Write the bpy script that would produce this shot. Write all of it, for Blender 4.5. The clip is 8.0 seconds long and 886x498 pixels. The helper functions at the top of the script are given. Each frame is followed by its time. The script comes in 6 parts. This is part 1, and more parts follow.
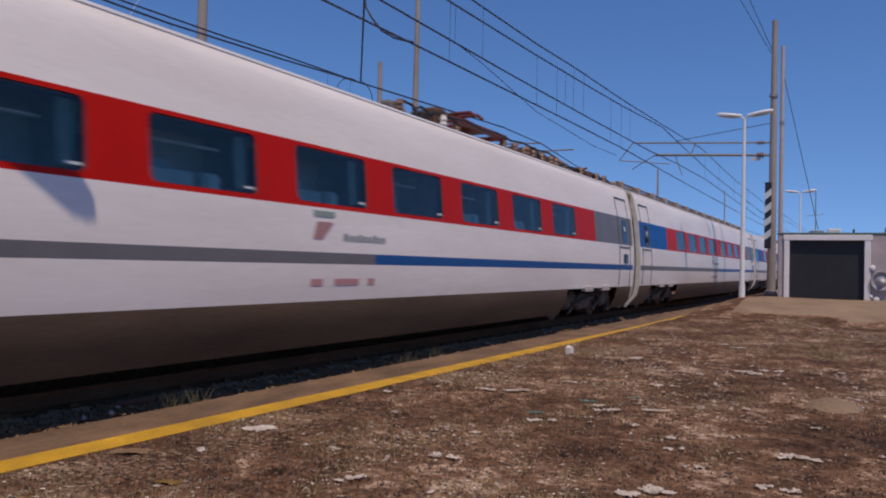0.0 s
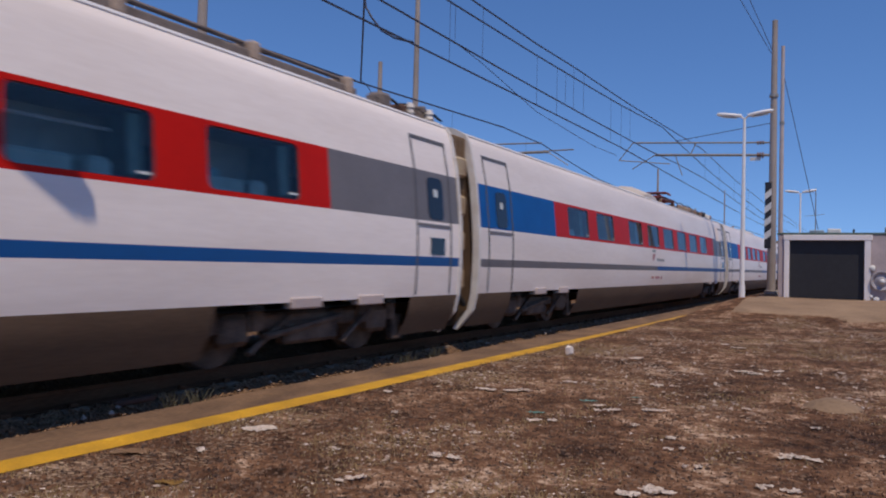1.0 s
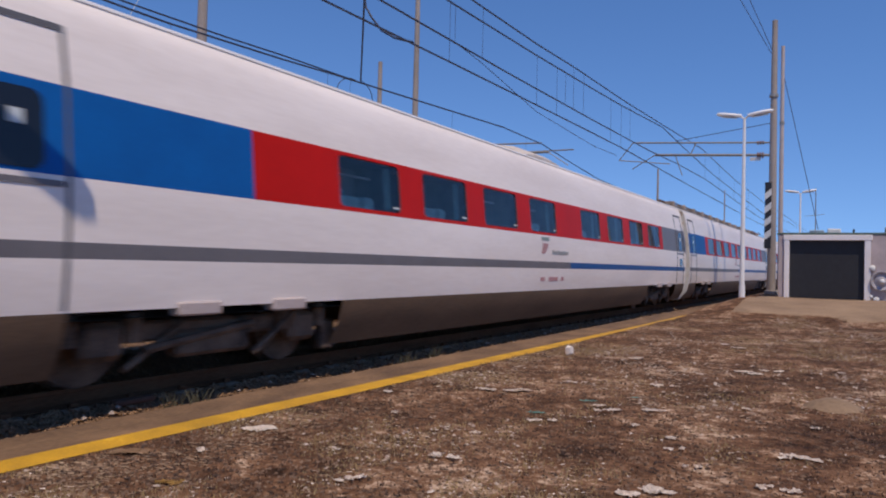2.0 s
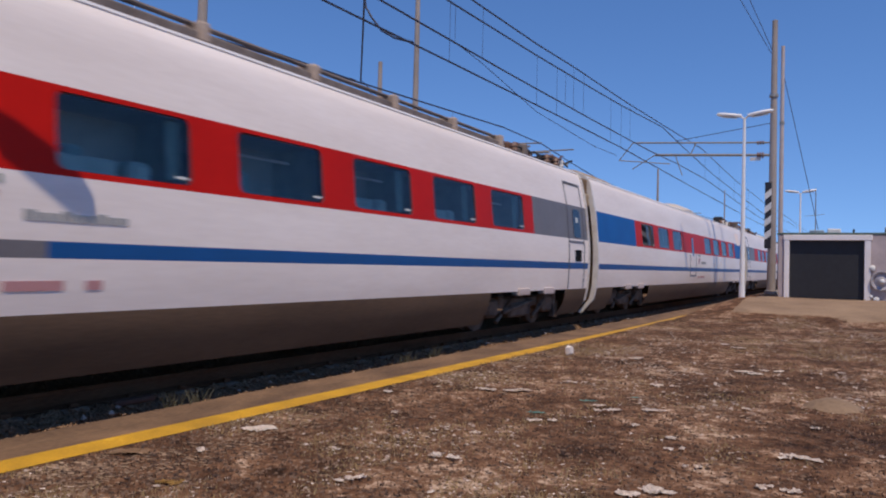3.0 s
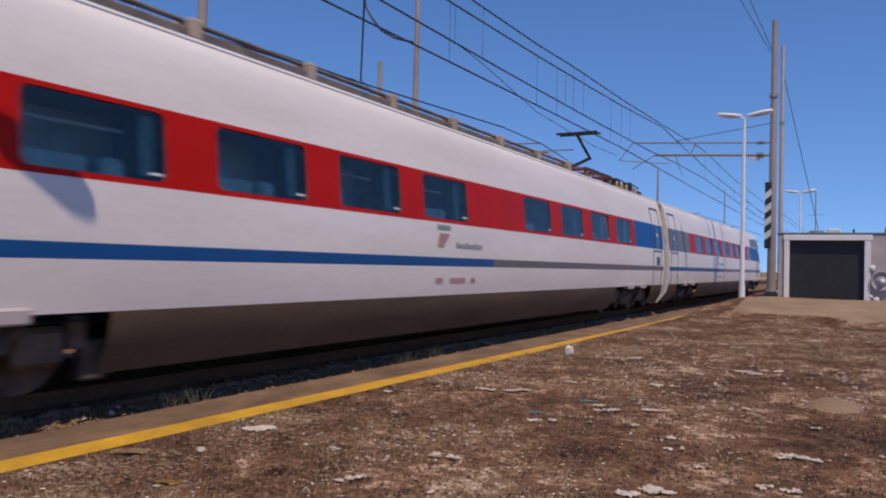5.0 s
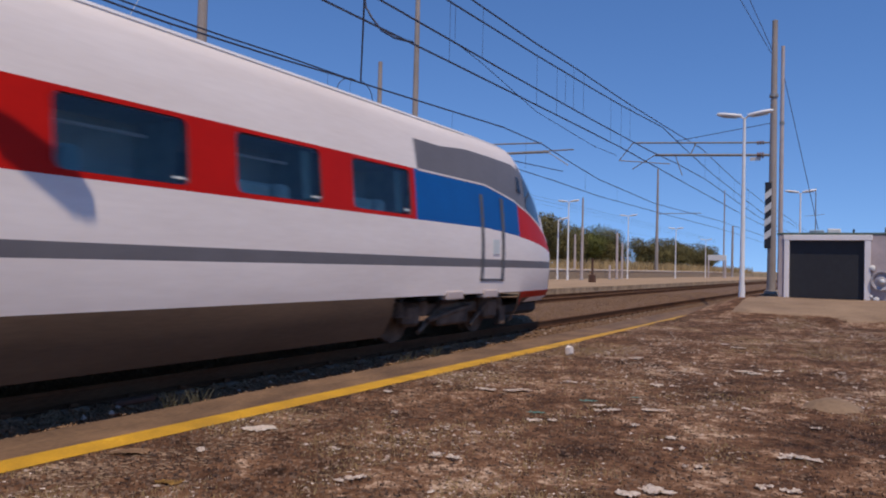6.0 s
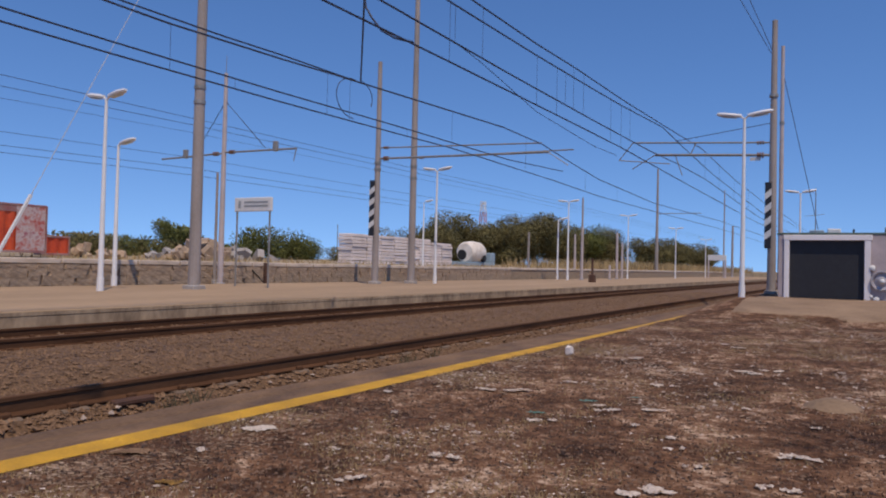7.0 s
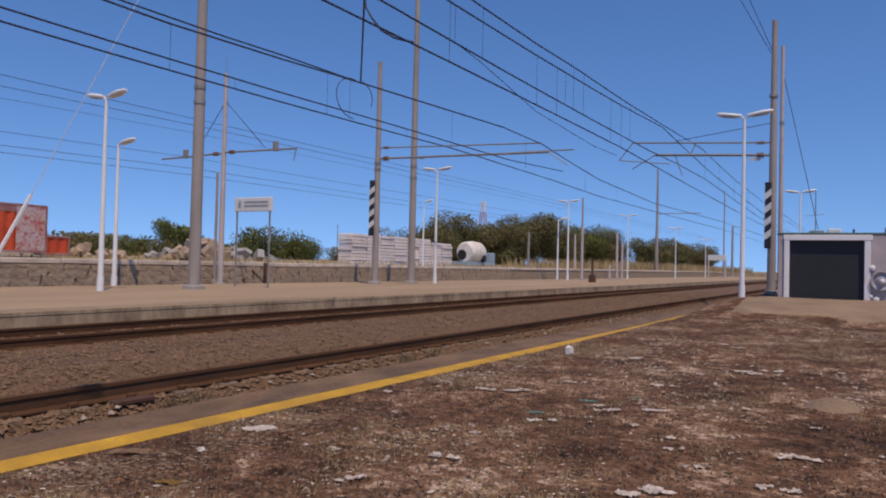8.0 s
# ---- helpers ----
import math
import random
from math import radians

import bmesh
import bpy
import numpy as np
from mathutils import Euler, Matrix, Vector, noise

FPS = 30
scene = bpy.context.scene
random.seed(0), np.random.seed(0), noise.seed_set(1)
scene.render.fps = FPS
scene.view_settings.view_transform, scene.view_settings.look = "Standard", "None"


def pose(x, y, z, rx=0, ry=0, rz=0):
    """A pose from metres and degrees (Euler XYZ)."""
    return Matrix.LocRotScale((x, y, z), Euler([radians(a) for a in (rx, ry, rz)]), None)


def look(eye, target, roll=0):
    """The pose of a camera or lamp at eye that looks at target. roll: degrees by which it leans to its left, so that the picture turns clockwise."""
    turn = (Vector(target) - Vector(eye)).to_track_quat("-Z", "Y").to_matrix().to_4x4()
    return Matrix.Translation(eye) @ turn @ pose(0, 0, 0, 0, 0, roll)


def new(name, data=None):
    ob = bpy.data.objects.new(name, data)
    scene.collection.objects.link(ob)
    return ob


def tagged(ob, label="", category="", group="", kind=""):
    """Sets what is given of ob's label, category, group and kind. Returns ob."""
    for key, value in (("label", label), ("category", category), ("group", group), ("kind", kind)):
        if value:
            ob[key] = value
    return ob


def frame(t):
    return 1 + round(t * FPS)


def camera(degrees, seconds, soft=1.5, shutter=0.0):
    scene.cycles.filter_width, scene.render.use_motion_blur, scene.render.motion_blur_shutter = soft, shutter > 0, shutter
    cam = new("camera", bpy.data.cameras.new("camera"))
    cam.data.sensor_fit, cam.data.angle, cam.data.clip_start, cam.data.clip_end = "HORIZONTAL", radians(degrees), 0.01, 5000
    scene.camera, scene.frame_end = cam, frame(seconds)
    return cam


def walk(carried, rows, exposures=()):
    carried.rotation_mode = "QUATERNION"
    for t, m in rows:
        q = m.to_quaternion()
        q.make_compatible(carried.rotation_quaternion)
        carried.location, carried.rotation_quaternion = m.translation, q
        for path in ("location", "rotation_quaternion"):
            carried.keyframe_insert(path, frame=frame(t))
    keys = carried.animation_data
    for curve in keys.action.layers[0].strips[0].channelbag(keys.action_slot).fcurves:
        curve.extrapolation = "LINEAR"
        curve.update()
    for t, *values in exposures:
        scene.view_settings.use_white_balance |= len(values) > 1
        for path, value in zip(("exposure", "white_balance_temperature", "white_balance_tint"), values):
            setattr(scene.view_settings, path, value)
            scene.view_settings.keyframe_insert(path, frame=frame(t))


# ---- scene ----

# ================= camera =================
cam = camera(61.96, 8.0, soft=2.0, shutter=0.08)
EYE = Vector((0.0, 0.0, 1.22))
YAW, PITCH, ROLL = 29.868, 1.192, 1.40


def aim(extra=0.0):
    a, b = radians(YAW + extra), radians(PITCH)
    way = Vector((-math.sin(a) * math.cos(b), math.cos(a) * math.cos(b), math.sin(b)))
    return look(EYE, EYE + way, ROLL)


walk(cam, [(0.0, aim()), (0.4, aim()), (0.5, aim(0.13)), (0.6, aim()), (1.4, aim()), (1.5, aim(0.07)), (1.6, aim()),
           (3.8, aim()), (3.9, aim(0.08)), (4.0, aim(0.39)), (4.1, aim(0.22)), (4.2, aim(0.10)), (4.4, aim()), (8.0, aim())],
     exposures=[(0.0, -0.12), (1.0, -0.05), (1.5, 0.05), (3.0, 0.13), (4.5, 0.11), (6.2, 0.04), (8.0, 0.0)])

# ================= world and sun =================
SUN_WAY = Vector((-0.74 * 0.469, 0.673 * 0.469, -0.883))
to_sun = -SUN_WAY
world = bpy.data.worlds.new("sky")
scene.world = world
world.use_nodes = True
wn = world.node_tree.nodes
sky = wn.new("ShaderNodeTexSky")
sky.sky_type = "NISHITA"
sky.sun_disc = False
sky.sun_elevation = math.asin(to_sun.z / to_sun.length)
sky.sun_rotation = math.atan2(to_sun.x, to_sun.y)
sky.altitude = 2500
sky.air_density, sky.dust_density, sky.ozone_density = 1.0, 0.0, 2.0
wn["Background"].inputs["Strength"].default_value = 0.15
facing = wn.new("ShaderNodeTexCoord")
lift = wn.new("ShaderNodeVectorMath")
lift.operation = "MULTIPLY_ADD"
lift.inputs[1].default_value, lift.inputs[2].default_value = (1, 1, 0.85), (0, 0, 0.13)
world.node_tree.links.new(facing.outputs["Generated"], lift.inputs[0])
unit = wn.new("ShaderNodeVectorMath")
unit.operation = "NORMALIZE"
world.node_tree.links.new(lift.outputs[0], unit.inputs[0])
world.node_tree.links.new(unit.outputs[0], sky.inputs["Vector"])
rich = wn.new("ShaderNodeHueSaturation")
rich.inputs["Saturation"].default_value, rich.inputs["Hue"].default_value = 1.2, 0.507
world.node_tree.links.new(sky.outputs[0], rich.inputs["Color"])
world.node_tree.links.new(rich.outputs[0], wn["Background"].inputs["Color"])
sun_data = bpy.data.lights.new("sun", "SUN")
sun_data.energy, sun_data.angle, sun_data.color = 3.08, radians(0.55), (1.0, 0.838, 0.675)
sun = new("sun", sun_data)
sun.matrix_world = look((20, -20, 40), Vector((20, -20, 40)) + SUN_WAY)

# ================= materials =================
def mat(name, a, b=None, rough=0.6, metal=0.0, scale=6.0, fine=60.0, bump=0.15, spec=0.5, mixfine=0.35, coat=0.0, stretch=(1, 1, 1), dist=0.01, third=None, third_at=0.62):
    m = bpy.data.materials.new(name)
    m.use_nodes = True
    nt = m.node_tree
    n, l = nt.nodes, nt.links
    p = n["Principled BSDF"]
    if b is None:
        b = tuple(v * 0.86 for v in a)
    co = n.new("ShaderNodeTexCoord")
    mp = n.new("ShaderNodeMapping")
    mp.inputs["Scale"].default_value = stretch
    l.new(co.outputs["Object"], mp.inputs[0])
    n1 = n.new("ShaderNodeTexNoise")
    n1.inputs["Scale"].default_value, n1.inputs["Detail"].default_value = scale, 6
    n2 = n.new("ShaderNodeTexNoise")
    n2.inputs["Scale"].default_value, n2.inputs["Detail"].default_value = fine, 5
    l.new(mp.outputs[0], n1.inputs["Vector"]), l.new(mp.outputs[0], n2.inputs["Vector"])
    mx = n.new("ShaderNodeMix")
    mx.inputs[0].default_value = mixfine
    l.new(n1.outputs[0], mx.inputs[2]), l.new(n2.outputs[0], mx.inputs[3])
    ra = n.new("ShaderNodeValToRGB")
    ra.color_ramp.elements[0].position, ra.color_ramp.elements[1].position = 0.36, 0.64
    ra.color_ramp.elements[0].color, ra.color_ramp.elements[1].color = (*b, 1), (*a, 1)
    if third:
        e = ra.color_ramp.elements.new(min(0.99, third_at + 0.06))
        e.color = (*third, 1)
        ra.color_ramp.elements[1].position = third_at
    l.new(mx.outputs[0], ra.inputs[0])
    oi = n.new("ShaderNodeObjectInfo")
    hs = n.new("ShaderNodeHueSaturation")
    mr = n.new("ShaderNodeMapRange")
    mr.inputs[3].default_value, mr.inputs[4].default_value = 0.94, 1.06
    l.new(oi.outputs["Random"], mr.inputs[0]), l.new(mr.outputs[0], hs.inputs["Value"])
    l.new(ra.outputs[0], hs.inputs["Color"]), l.new(hs.outputs[0], p.inputs["Base Color"])
    p.inputs["Roughness"].default_value, p.inputs["Metallic"].default_value = rough, metal
    p.inputs["Specular IOR Level"].default_value = spec
    p.inputs["Coat Weight"].default_value = coat
    if bump:
        bp = n.new("ShaderNodeBump")
        bp.inputs["Strength"].default_value, bp.inputs["Distance"].default_value = bump, dist
        l.new(n2.outputs[0], bp.inputs["Height"]), l.new(bp.outputs[0], p.inputs["Normal"])
    return m


M_WHITE = mat("train_white_paint", (0.83, 0.755, 0.695), (0.73, 0.65, 0.59), 0.35, scale=1.2, fine=14, bump=0.02, mixfine=0.3, stretch=(1, 0.25, 1.6), spec=0.22)
M_RED = mat("train_red_paint", (0.52, 0.009, 0.003), (0.44, 0.008, 0.003), 0.45, scale=1.5, fine=20, bump=0.02, spec=0.12)
M_BLUE = mat("train_blue_paint", (0.006, 0.105, 0.35), (0.006, 0.088, 0.30), 0.45, scale=1.5, fine=20, bump=0.02, spec=0.12)
M_DBLUE = mat("train_stripe_blue", (0.010, 0.085, 0.27), (0.010, 0.075, 0.23), 0.4, scale=1.5, fine=20, bump=0.02, spec=0.22)
M_GREY = mat("train_grey_paint", (0.17, 0.16, 0.165), (0.14, 0.132, 0.136), 0.4, scale=1.5, fine=20, bump=0.02, spec=0.22)
M_PANELC = mat("access_panel_cream", (0.92, 0.76, 0.64), (0.86, 0.70, 0.58), 0.5, bump=0.03)
M_SKIRT = mat("train_dirty_skirt", (0.15, 0.092, 0.052), (0.088, 0.053, 0.030), 0.65, scale=1.5, fine=25, bump=0.1, stretch=(1, 0.3, 1.5))
M_ROOF = mat("train_roof_paint", (0.70, 0.68, 0.68), (0.5, 0.46, 0.43), 0.45, scale=0.9, fine=18, bump=0.03, stretch=(1, 0.3, 1))
M_RIM = mat("end_rim_cream", (0.70, 0.67, 0.62), (0.55, 0.5, 0.44), 0.5, scale=3, fine=25, bump=0.05)
M_BELLOWS = mat("gangway_tan", (0.50, 0.40, 0.25), (0.22, 0.13, 0.07), 0.8, scale=2.4, fine=20, bump=0.2)
M_FOLD = mat("gangway_brown_rubber", (0.20, 0.13, 0.075), (0.09, 0.055, 0.03), 0.85, scale=2.4, fine=20, bump=0.2)
M_BROWN = mat("rusty_brown", (0.12, 0.055, 0.03), (0.06, 0.03, 0.02), 0.8, scale=4, fine=40, bump=0.3)
M_BLACK = mat("sooty_black", (0.02, 0.018, 0.017), (0.012, 0.011, 0.01), 0.7, scale=5, fine=50, bump=0.2)
M_BOGIE = mat("dusty_bogie_steel", (0.19, 0.12, 0.075), (0.035, 0.022, 0.015), 0.75, 0.1, scale=4, fine=40, bump=0.3)
M_SEAM = mat("door_seam_rubber", (0.10, 0.10, 0.11), None, 0.7, bump=0.0)
M_INSIDE = mat("coach_interior_dark", (0.36, 0.46, 0.46), (0.27, 0.36, 0.37), 0.8, bump=0.0)
M_CURTAIN = mat("teal_curtain", (0.34, 0.52, 0.50), (0.22, 0.38, 0.38), 0.9, scale=8, fine=60, bump=0.2, stretch=(1, 6, 1))
M_SEAT = mat("seat_fabric_blue", (0.27, 0.50, 0.56), (0.18, 0.38, 0.45), 0.9, bump=0.1)
M_TABLE = mat("seat_back_pale_teal", (0.52, 0.74, 0.74), (0.36, 0.56, 0.58), 0.8, scale=5, fine=30, bump=0.05)
M_LABEL = mat("pale_label", (0.62, 0.66, 0.64), None, 0.6, bump=0.0)
M_LOGOG = mat("logo_green_grey", (0.24, 0.30, 0.26), None, 0.5, bump=0.0)
M_LOGOR = mat("logo_red", (0.46, 0.24, 0.22), None, 0.5, bump=0.0)
M_MARKR = mat("marking_faded_red", (0.52, 0.26, 0.25), None, 0.5, bump=0.0)
M_BAR = mat("lettering_grey", (0.30, 0.31, 0.30), None, 0.5, bump=0.0)
M_PRED = mat("pantograph_red", (0.21, 0.035, 0.03), (0.10, 0.025, 0.022), 0.55, 0.0, scale=5, fine=40)
M_FAIRING = mat("roof_fairing_grey_white", (0.62, 0.55, 0.48), (0.44, 0.38, 0.32), 0.6, scale=2.5, fine=20, bump=0.05)
M_DUSTGREY = mat("roof_cable_dusty_grey", (0.20, 0.16, 0.135), (0.09, 0.07, 0.06), 0.8, scale=3, fine=30, bump=0.2)
M_SUPPORT = mat("roof_support_tan", (0.42, 0.33, 0.26), (0.26, 0.19, 0.14), 0.8, scale=3, fine=30)
M_DUSTROOF = mat("roof_fairing_tan", (0.42, 0.34, 0.25), (0.25, 0.18, 0.12), 0.75, scale=3, fine=25)
M_INSUL = mat("insulator_brown", (0.22, 0.12, 0.07), (0.16, 0.08, 0.05), 0.35, bump=0.0)
M_RAIL = mat("rail_rust", (0.125, 0.062, 0.032), (0.07, 0.034, 0.018), 0.9, 0.0, scale=4, fine=60, bump=0.25, stretch=(1, 0.2, 1), spec=0.1)
M_RAILTOP = mat("rail_running_steel", (0.15, 0.080, 0.042), (0.09, 0.048, 0.026), 0.8, 0.0, scale=3, fine=50, bump=0.05, stretch=(1, 0.1, 1), spec=0.08)
M_BALLAST = mat("ballast_stone", (0.31, 0.185, 0.100), (0.11, 0.060, 0.031), 0.95, scale=9, fine=34, bump=0.9, mixfine=0.6, dist=0.04)
M_BALLASTBED = mat("ballast_bed", (0.27, 0.155, 0.078), (0.075, 0.040, 0.020), 0.95, scale=13, fine=42, bump=1.0, mixfine=0.6, dist=0.05)
M_SLEEPER = mat("sleeper_concrete", (0.22, 0.15, 0.10), (0.13, 0.09, 0.06), 0.9)
M_SOIL = bpy.data.materials.new("platform_soil")
M_SOIL.use_nodes = True
sn, sl = M_SOIL.node_tree.nodes, M_SOIL.node_tree.links
soil_co = sn.new("ShaderNodeTexCoord")
total = None
for size, detail, weight in ((0.8, 3, 0.30), (4.0, 8, 0.36), (15, 6, 0.19), (46, 4, 0.15)):
    q = sn.new("ShaderNodeTexNoise")
    q.inputs["Scale"].default_value, q.inputs["Detail"].default_value, q.inputs["Roughness"].default_value = size, detail, 0.62
    q.inputs["Distortion"].default_value = 0.4
    sl.new(soil_co.outputs["Object"], q.inputs["Vector"])
    mul = sn.new("ShaderNodeMath")
    mul.operation = "MULTIPLY_ADD"
    mul.inputs[1].default_value, mul.inputs[2].default_value = weight, 0.0
    sl.new(q.outputs[0], mul.inputs[0])
    if total:
        sl.new(total.outputs[0], mul.inputs[2])
    total = mul
ramp = sn.new("ShaderNodeValToRGB")
el = ramp.color_ramp.elements
el[0].position, el[0].color = 0.41, (0.026, 0.0125, 0.006, 1)
el[1].position, el[1].color = 0.485, (0.120, 0.059, 0.031, 1)
for at, c in ((0.535, (0.22, 0.118, 0.064, 1)), (0.585, (0.52, 0.37, 0.255, 1))):
    e = el.new(at)
    e.color = c
sl.new(total.outputs[0], ramp.inputs[0])
sl.new(ramp.outputs[0], sn["Principled BSDF"].inputs["Base Color"])
sn["Principled BSDF"].inputs["Roughness"].default_value = 0.95
sn["Principled BSDF"].inputs["Specular IOR Level"].default_value = 0.15
sb = sn.new("ShaderNodeBump")
sb.inputs["Strength"].default_value, sb.inputs["Distance"].default_value = 1.0, 0.05
sl.new(total.outputs[0], sb.inputs["Height"])
sl.new(sb.outputs[0], sn["Principled BSDF"].inputs["Normal"])
M_SAND = mat("pale_sandy_dirt", (0.33, 0.222, 0.132), (0.20, 0.13, 0.078), 0.95, scale=1.2, fine=22, bump=0.5, dist=0.02)
M_COPING = mat("platform_coping", (0.24, 0.140, 0.070), (0.10, 0.056, 0.028), 0.92, scale=2.5, fine=40, bump=0.5, stretch=(1, 0.5, 1))
M_YELLOW = mat("yellow_line_paint", (0.62, 0.33, 0.014), (0.40, 0.215, 0.012), 0.7, scale=3, fine=45, bump=0.2, third=(0.78, 0.47, 0.04))
M_FARPLAT = mat("far_platform_paving", (0.43, 0.29, 0.165), (0.33, 0.22, 0.12), 0.92, scale=0.5, fine=8, bump=0.2, stretch=(1, 0.3, 1))
M_FARFACE = mat("far_platform_concrete", (0.50, 0.36, 0.22), (0.20, 0.135, 0.08), 0.92, scale=1.5, fine=10, bump=0.4, stretch=(1, 1, 0.5))
M_CONC = mat("weathered_concrete", (0.40, 0.36, 0.32), (0.30, 0.26, 0.23), 0.9, scale=2, fine=30, bump=0.3)
M_STONE = mat("wall_stone", (0.50, 0.36, 0.235), (0.29, 0.20, 0.13), 0.95, scale=3, fine=18, bump=0.6, dist=0.03)
M_MORTAR = mat("wall_mortar", (0.42, 0.30, 0.19), (0.25, 0.175, 0.11), 0.95, scale=5, fine=30, bump=0.6)
M_COPE = mat("wall_coping_stone", (0.66, 0.54, 0.42), (0.46, 0.36, 0.27), 0.9, scale=2, fine=20, bump=0.3)
M_LAMPW = mat("lamp_white_paint", (0.84, 0.82, 0.79), (0.74, 0.72, 0.68), 0.45, scale=3, fine=30, bump=0.03)
M_POLE = mat("mast_concrete_grey", (0.36, 0.31, 0.28), (0.26, 0.22, 0.19), 0.85, scale=2, fine=30, bump=0.2, stretch=(1, 1, 0.3))
M_POLEL = mat("mast_pinkish_steel", (0.54, 0.45, 0.42), (0.42, 0.35, 0.32), 0.7, scale=2, fine=30, bump=0.1)
M_STEEL = mat("galvanised_steel", (0.33, 0.31, 0.28), (0.25, 0.23, 0.2), 0.55, 0.4, scale=4, fine=40, bump=0.05)
M_WIRE = mat("overhead_wire", (0.05, 0.055, 0.08), None, 0.6, 0.3, bump=0.0)
M_WIREL = mat("guy_wire_pale", (0.55, 0.55, 0.55), None, 0.5, 0.3, bump=0.0)
M_BLACKP = mat("black_sign_paint", (0.02, 0.02, 0.025), None, 0.5, bump=0.0)
M_WHITEP = mat("white_sign_paint", (0.70, 0.68, 0.64), None, 0.5, bump=0.0)
M_SHED = mat("kiosk_purple_grey_render", (0.50, 0.42, 0.41), (0.37, 0.31, 0.30), 0.9, scale=2, fine=25, bump=0.2)
M_FRAME = mat("kiosk_pale_frame", (0.88, 0.83, 0.80), (0.80, 0.75, 0.72), 0.5, scale=2, fine=25, bump=0.05)
M_DARK = mat("opening_dark", (0.018, 0.019, 0.022), (0.013, 0.013, 0.015), 0.6, bump=0.0)
M_GREEN = mat("roof_felt_green", (0.10, 0.15, 0.13), (0.07, 0.10, 0.09), 0.8)
M_CONT = mat("container_orange_red", (0.64, 0.085, 0.018), (0.46, 0.05, 0.016), 0.6, scale=1.0, fine=6, bump=0.1, third=(0.50, 0.30, 0.24), third_at=0.6)
M_CONTD = mat("container_faded_end", (0.30, 0.10, 0.09), (0.36, 0.25, 0.22), 0.7, scale=1.5, fine=10)
M_GRAF = mat("graffiti_purple_grey", (0.34, 0.10, 0.12), (0.42, 0.05, 0.03), 0.7, scale=1.6, fine=5, bump=0.0, mixfine=0.5, third=(0.52, 0.42, 0.38), third_at=0.54)
M_PANEL = mat("stacked_panels_pale", (0.82, 0.72, 0.66), (0.62, 0.53, 0.48), 0.85, scale=1, fine=10)
M_TANK = mat("drum_cream_white", (0.86, 0.77, 0.66), (0.62, 0.52, 0.41), 0.6, scale=1.5, fine=12)
M_PALEB = mat("pale_blue_steel", (0.33, 0.42, 0.47), (0.25, 0.32, 0.36), 0.6)
M_BARK = mat("bark", (0.10, 0.07, 0.05), (0.06, 0.042, 0.03), 0.95, scale=6, fine=30, bump=0.5)
M_LEAFA = mat("foliage_olive", (0.175, 0.145, 0.045), (0.085, 0.073, 0.024), 0.85, scale=0.8, fine=5, bump=0.0)
M_LEAFB = mat("foliage_green", (0.14, 0.145, 0.028), (0.07, 0.08, 0.018), 0.85, scale=0.8, fine=5, bump=0.0)
M_DRY = mat("dry_grass_ground", (0.38, 0.29, 0.17), (0.24, 0.18, 0.11), 0.95, scale=0.15, fine=3, bump=0.3, third=(0.14, 0.14, 0.07))
M_PAPER = mat("litter_white_paper", (0.90, 0.81, 0.71), (0.78, 0.67, 0.57), 0.8, scale=14, fine=60, bump=0.04)
M_STRAWP = mat("leaf_ochre", (0.42, 0.24, 0.06), (0.28, 0.16, 0.04), 0.8, scale=14, fine=60)
M_SANDP = mat("cardboard_tan", (0.44, 0.28, 0.16), (0.32, 0.20, 0.11), 0.85, scale=10, fine=60)
M_TEAL = mat("litter_teal_plastic", (0.16, 0.34, 0.29), None, 0.4, bump=0.1)
M_PEB = mat("platform_gravel", (0.27, 0.17, 0.11), (0.10, 0.06, 0.038), 0.95, scale=1.7, fine=9, bump=0.2, third=(0.46, 0.36, 0.29), third_at=0.7)
M_WEED = mat("dry_weed", (0.12, 0.10, 0.05), (0.07, 0.06, 0.03), 0.9, bump=0.0)
M_GREYST = mat("speaker_grey", (0.42, 0.40, 0.42), (0.3, 0.28, 0.3), 0.5, scale=6, fine=30)

M_GLASS = bpy.data.materials.new("tinted_train_glass")
M_GLASS.use_nodes = True
g = M_GLASS.node_tree
gl = g.nodes.new("ShaderNodeBsdfGlossy")
gl.inputs["Roughness"].default_value = 0.03
tr = g.nodes.new("ShaderNodeBsdfTransparent")
tr.inputs["Color"].default_value = (0.84, 0.90, 0.88, 1)
fr = g.nodes.new("ShaderNodeFresnel")
fr.inputs[0].default_value = 1.6
mxs = g.nodes.new("ShaderNodeMixShader")
g.links.new(fr.outputs[0], mxs.inputs[0]), g.links.new(tr.outputs[0], mxs.inputs[1]), g.links.new(gl.outputs[0], mxs.inputs[2])
g.links.new(mxs.outputs[0], g.nodes["Material Output"].inputs["Surface"])
M_SCREEN = mat("windscreen_dark_glass", (0.012, 0.014, 0.018), None, 0.06, bump=0.0)


# ================= mesh helpers =================
def finish(name, bm, material, smooth=False):
    me = bpy.data.meshes.new(name)
    bm.normal_update()
    bm.to_mesh(me)
    bm.free()
    for m in (material if isinstance(material, (list, tuple)) else [material]):
        me.materials.append(m)
    if smooth:
        me.polygons.foreach_set("use_smooth", [True] * len(me.polygons))
        me.set_sharp_from_angle(angle=radians(35))
    return me


def part(name, bm, material, parent, label="", smooth=False):
    ob = new(name, finish(name, bm, material, smooth) if isinstance(bm, bmesh.types.BMesh) else bm)
    ob.parent = parent
    if label:
        tagged(ob, label)
    return ob


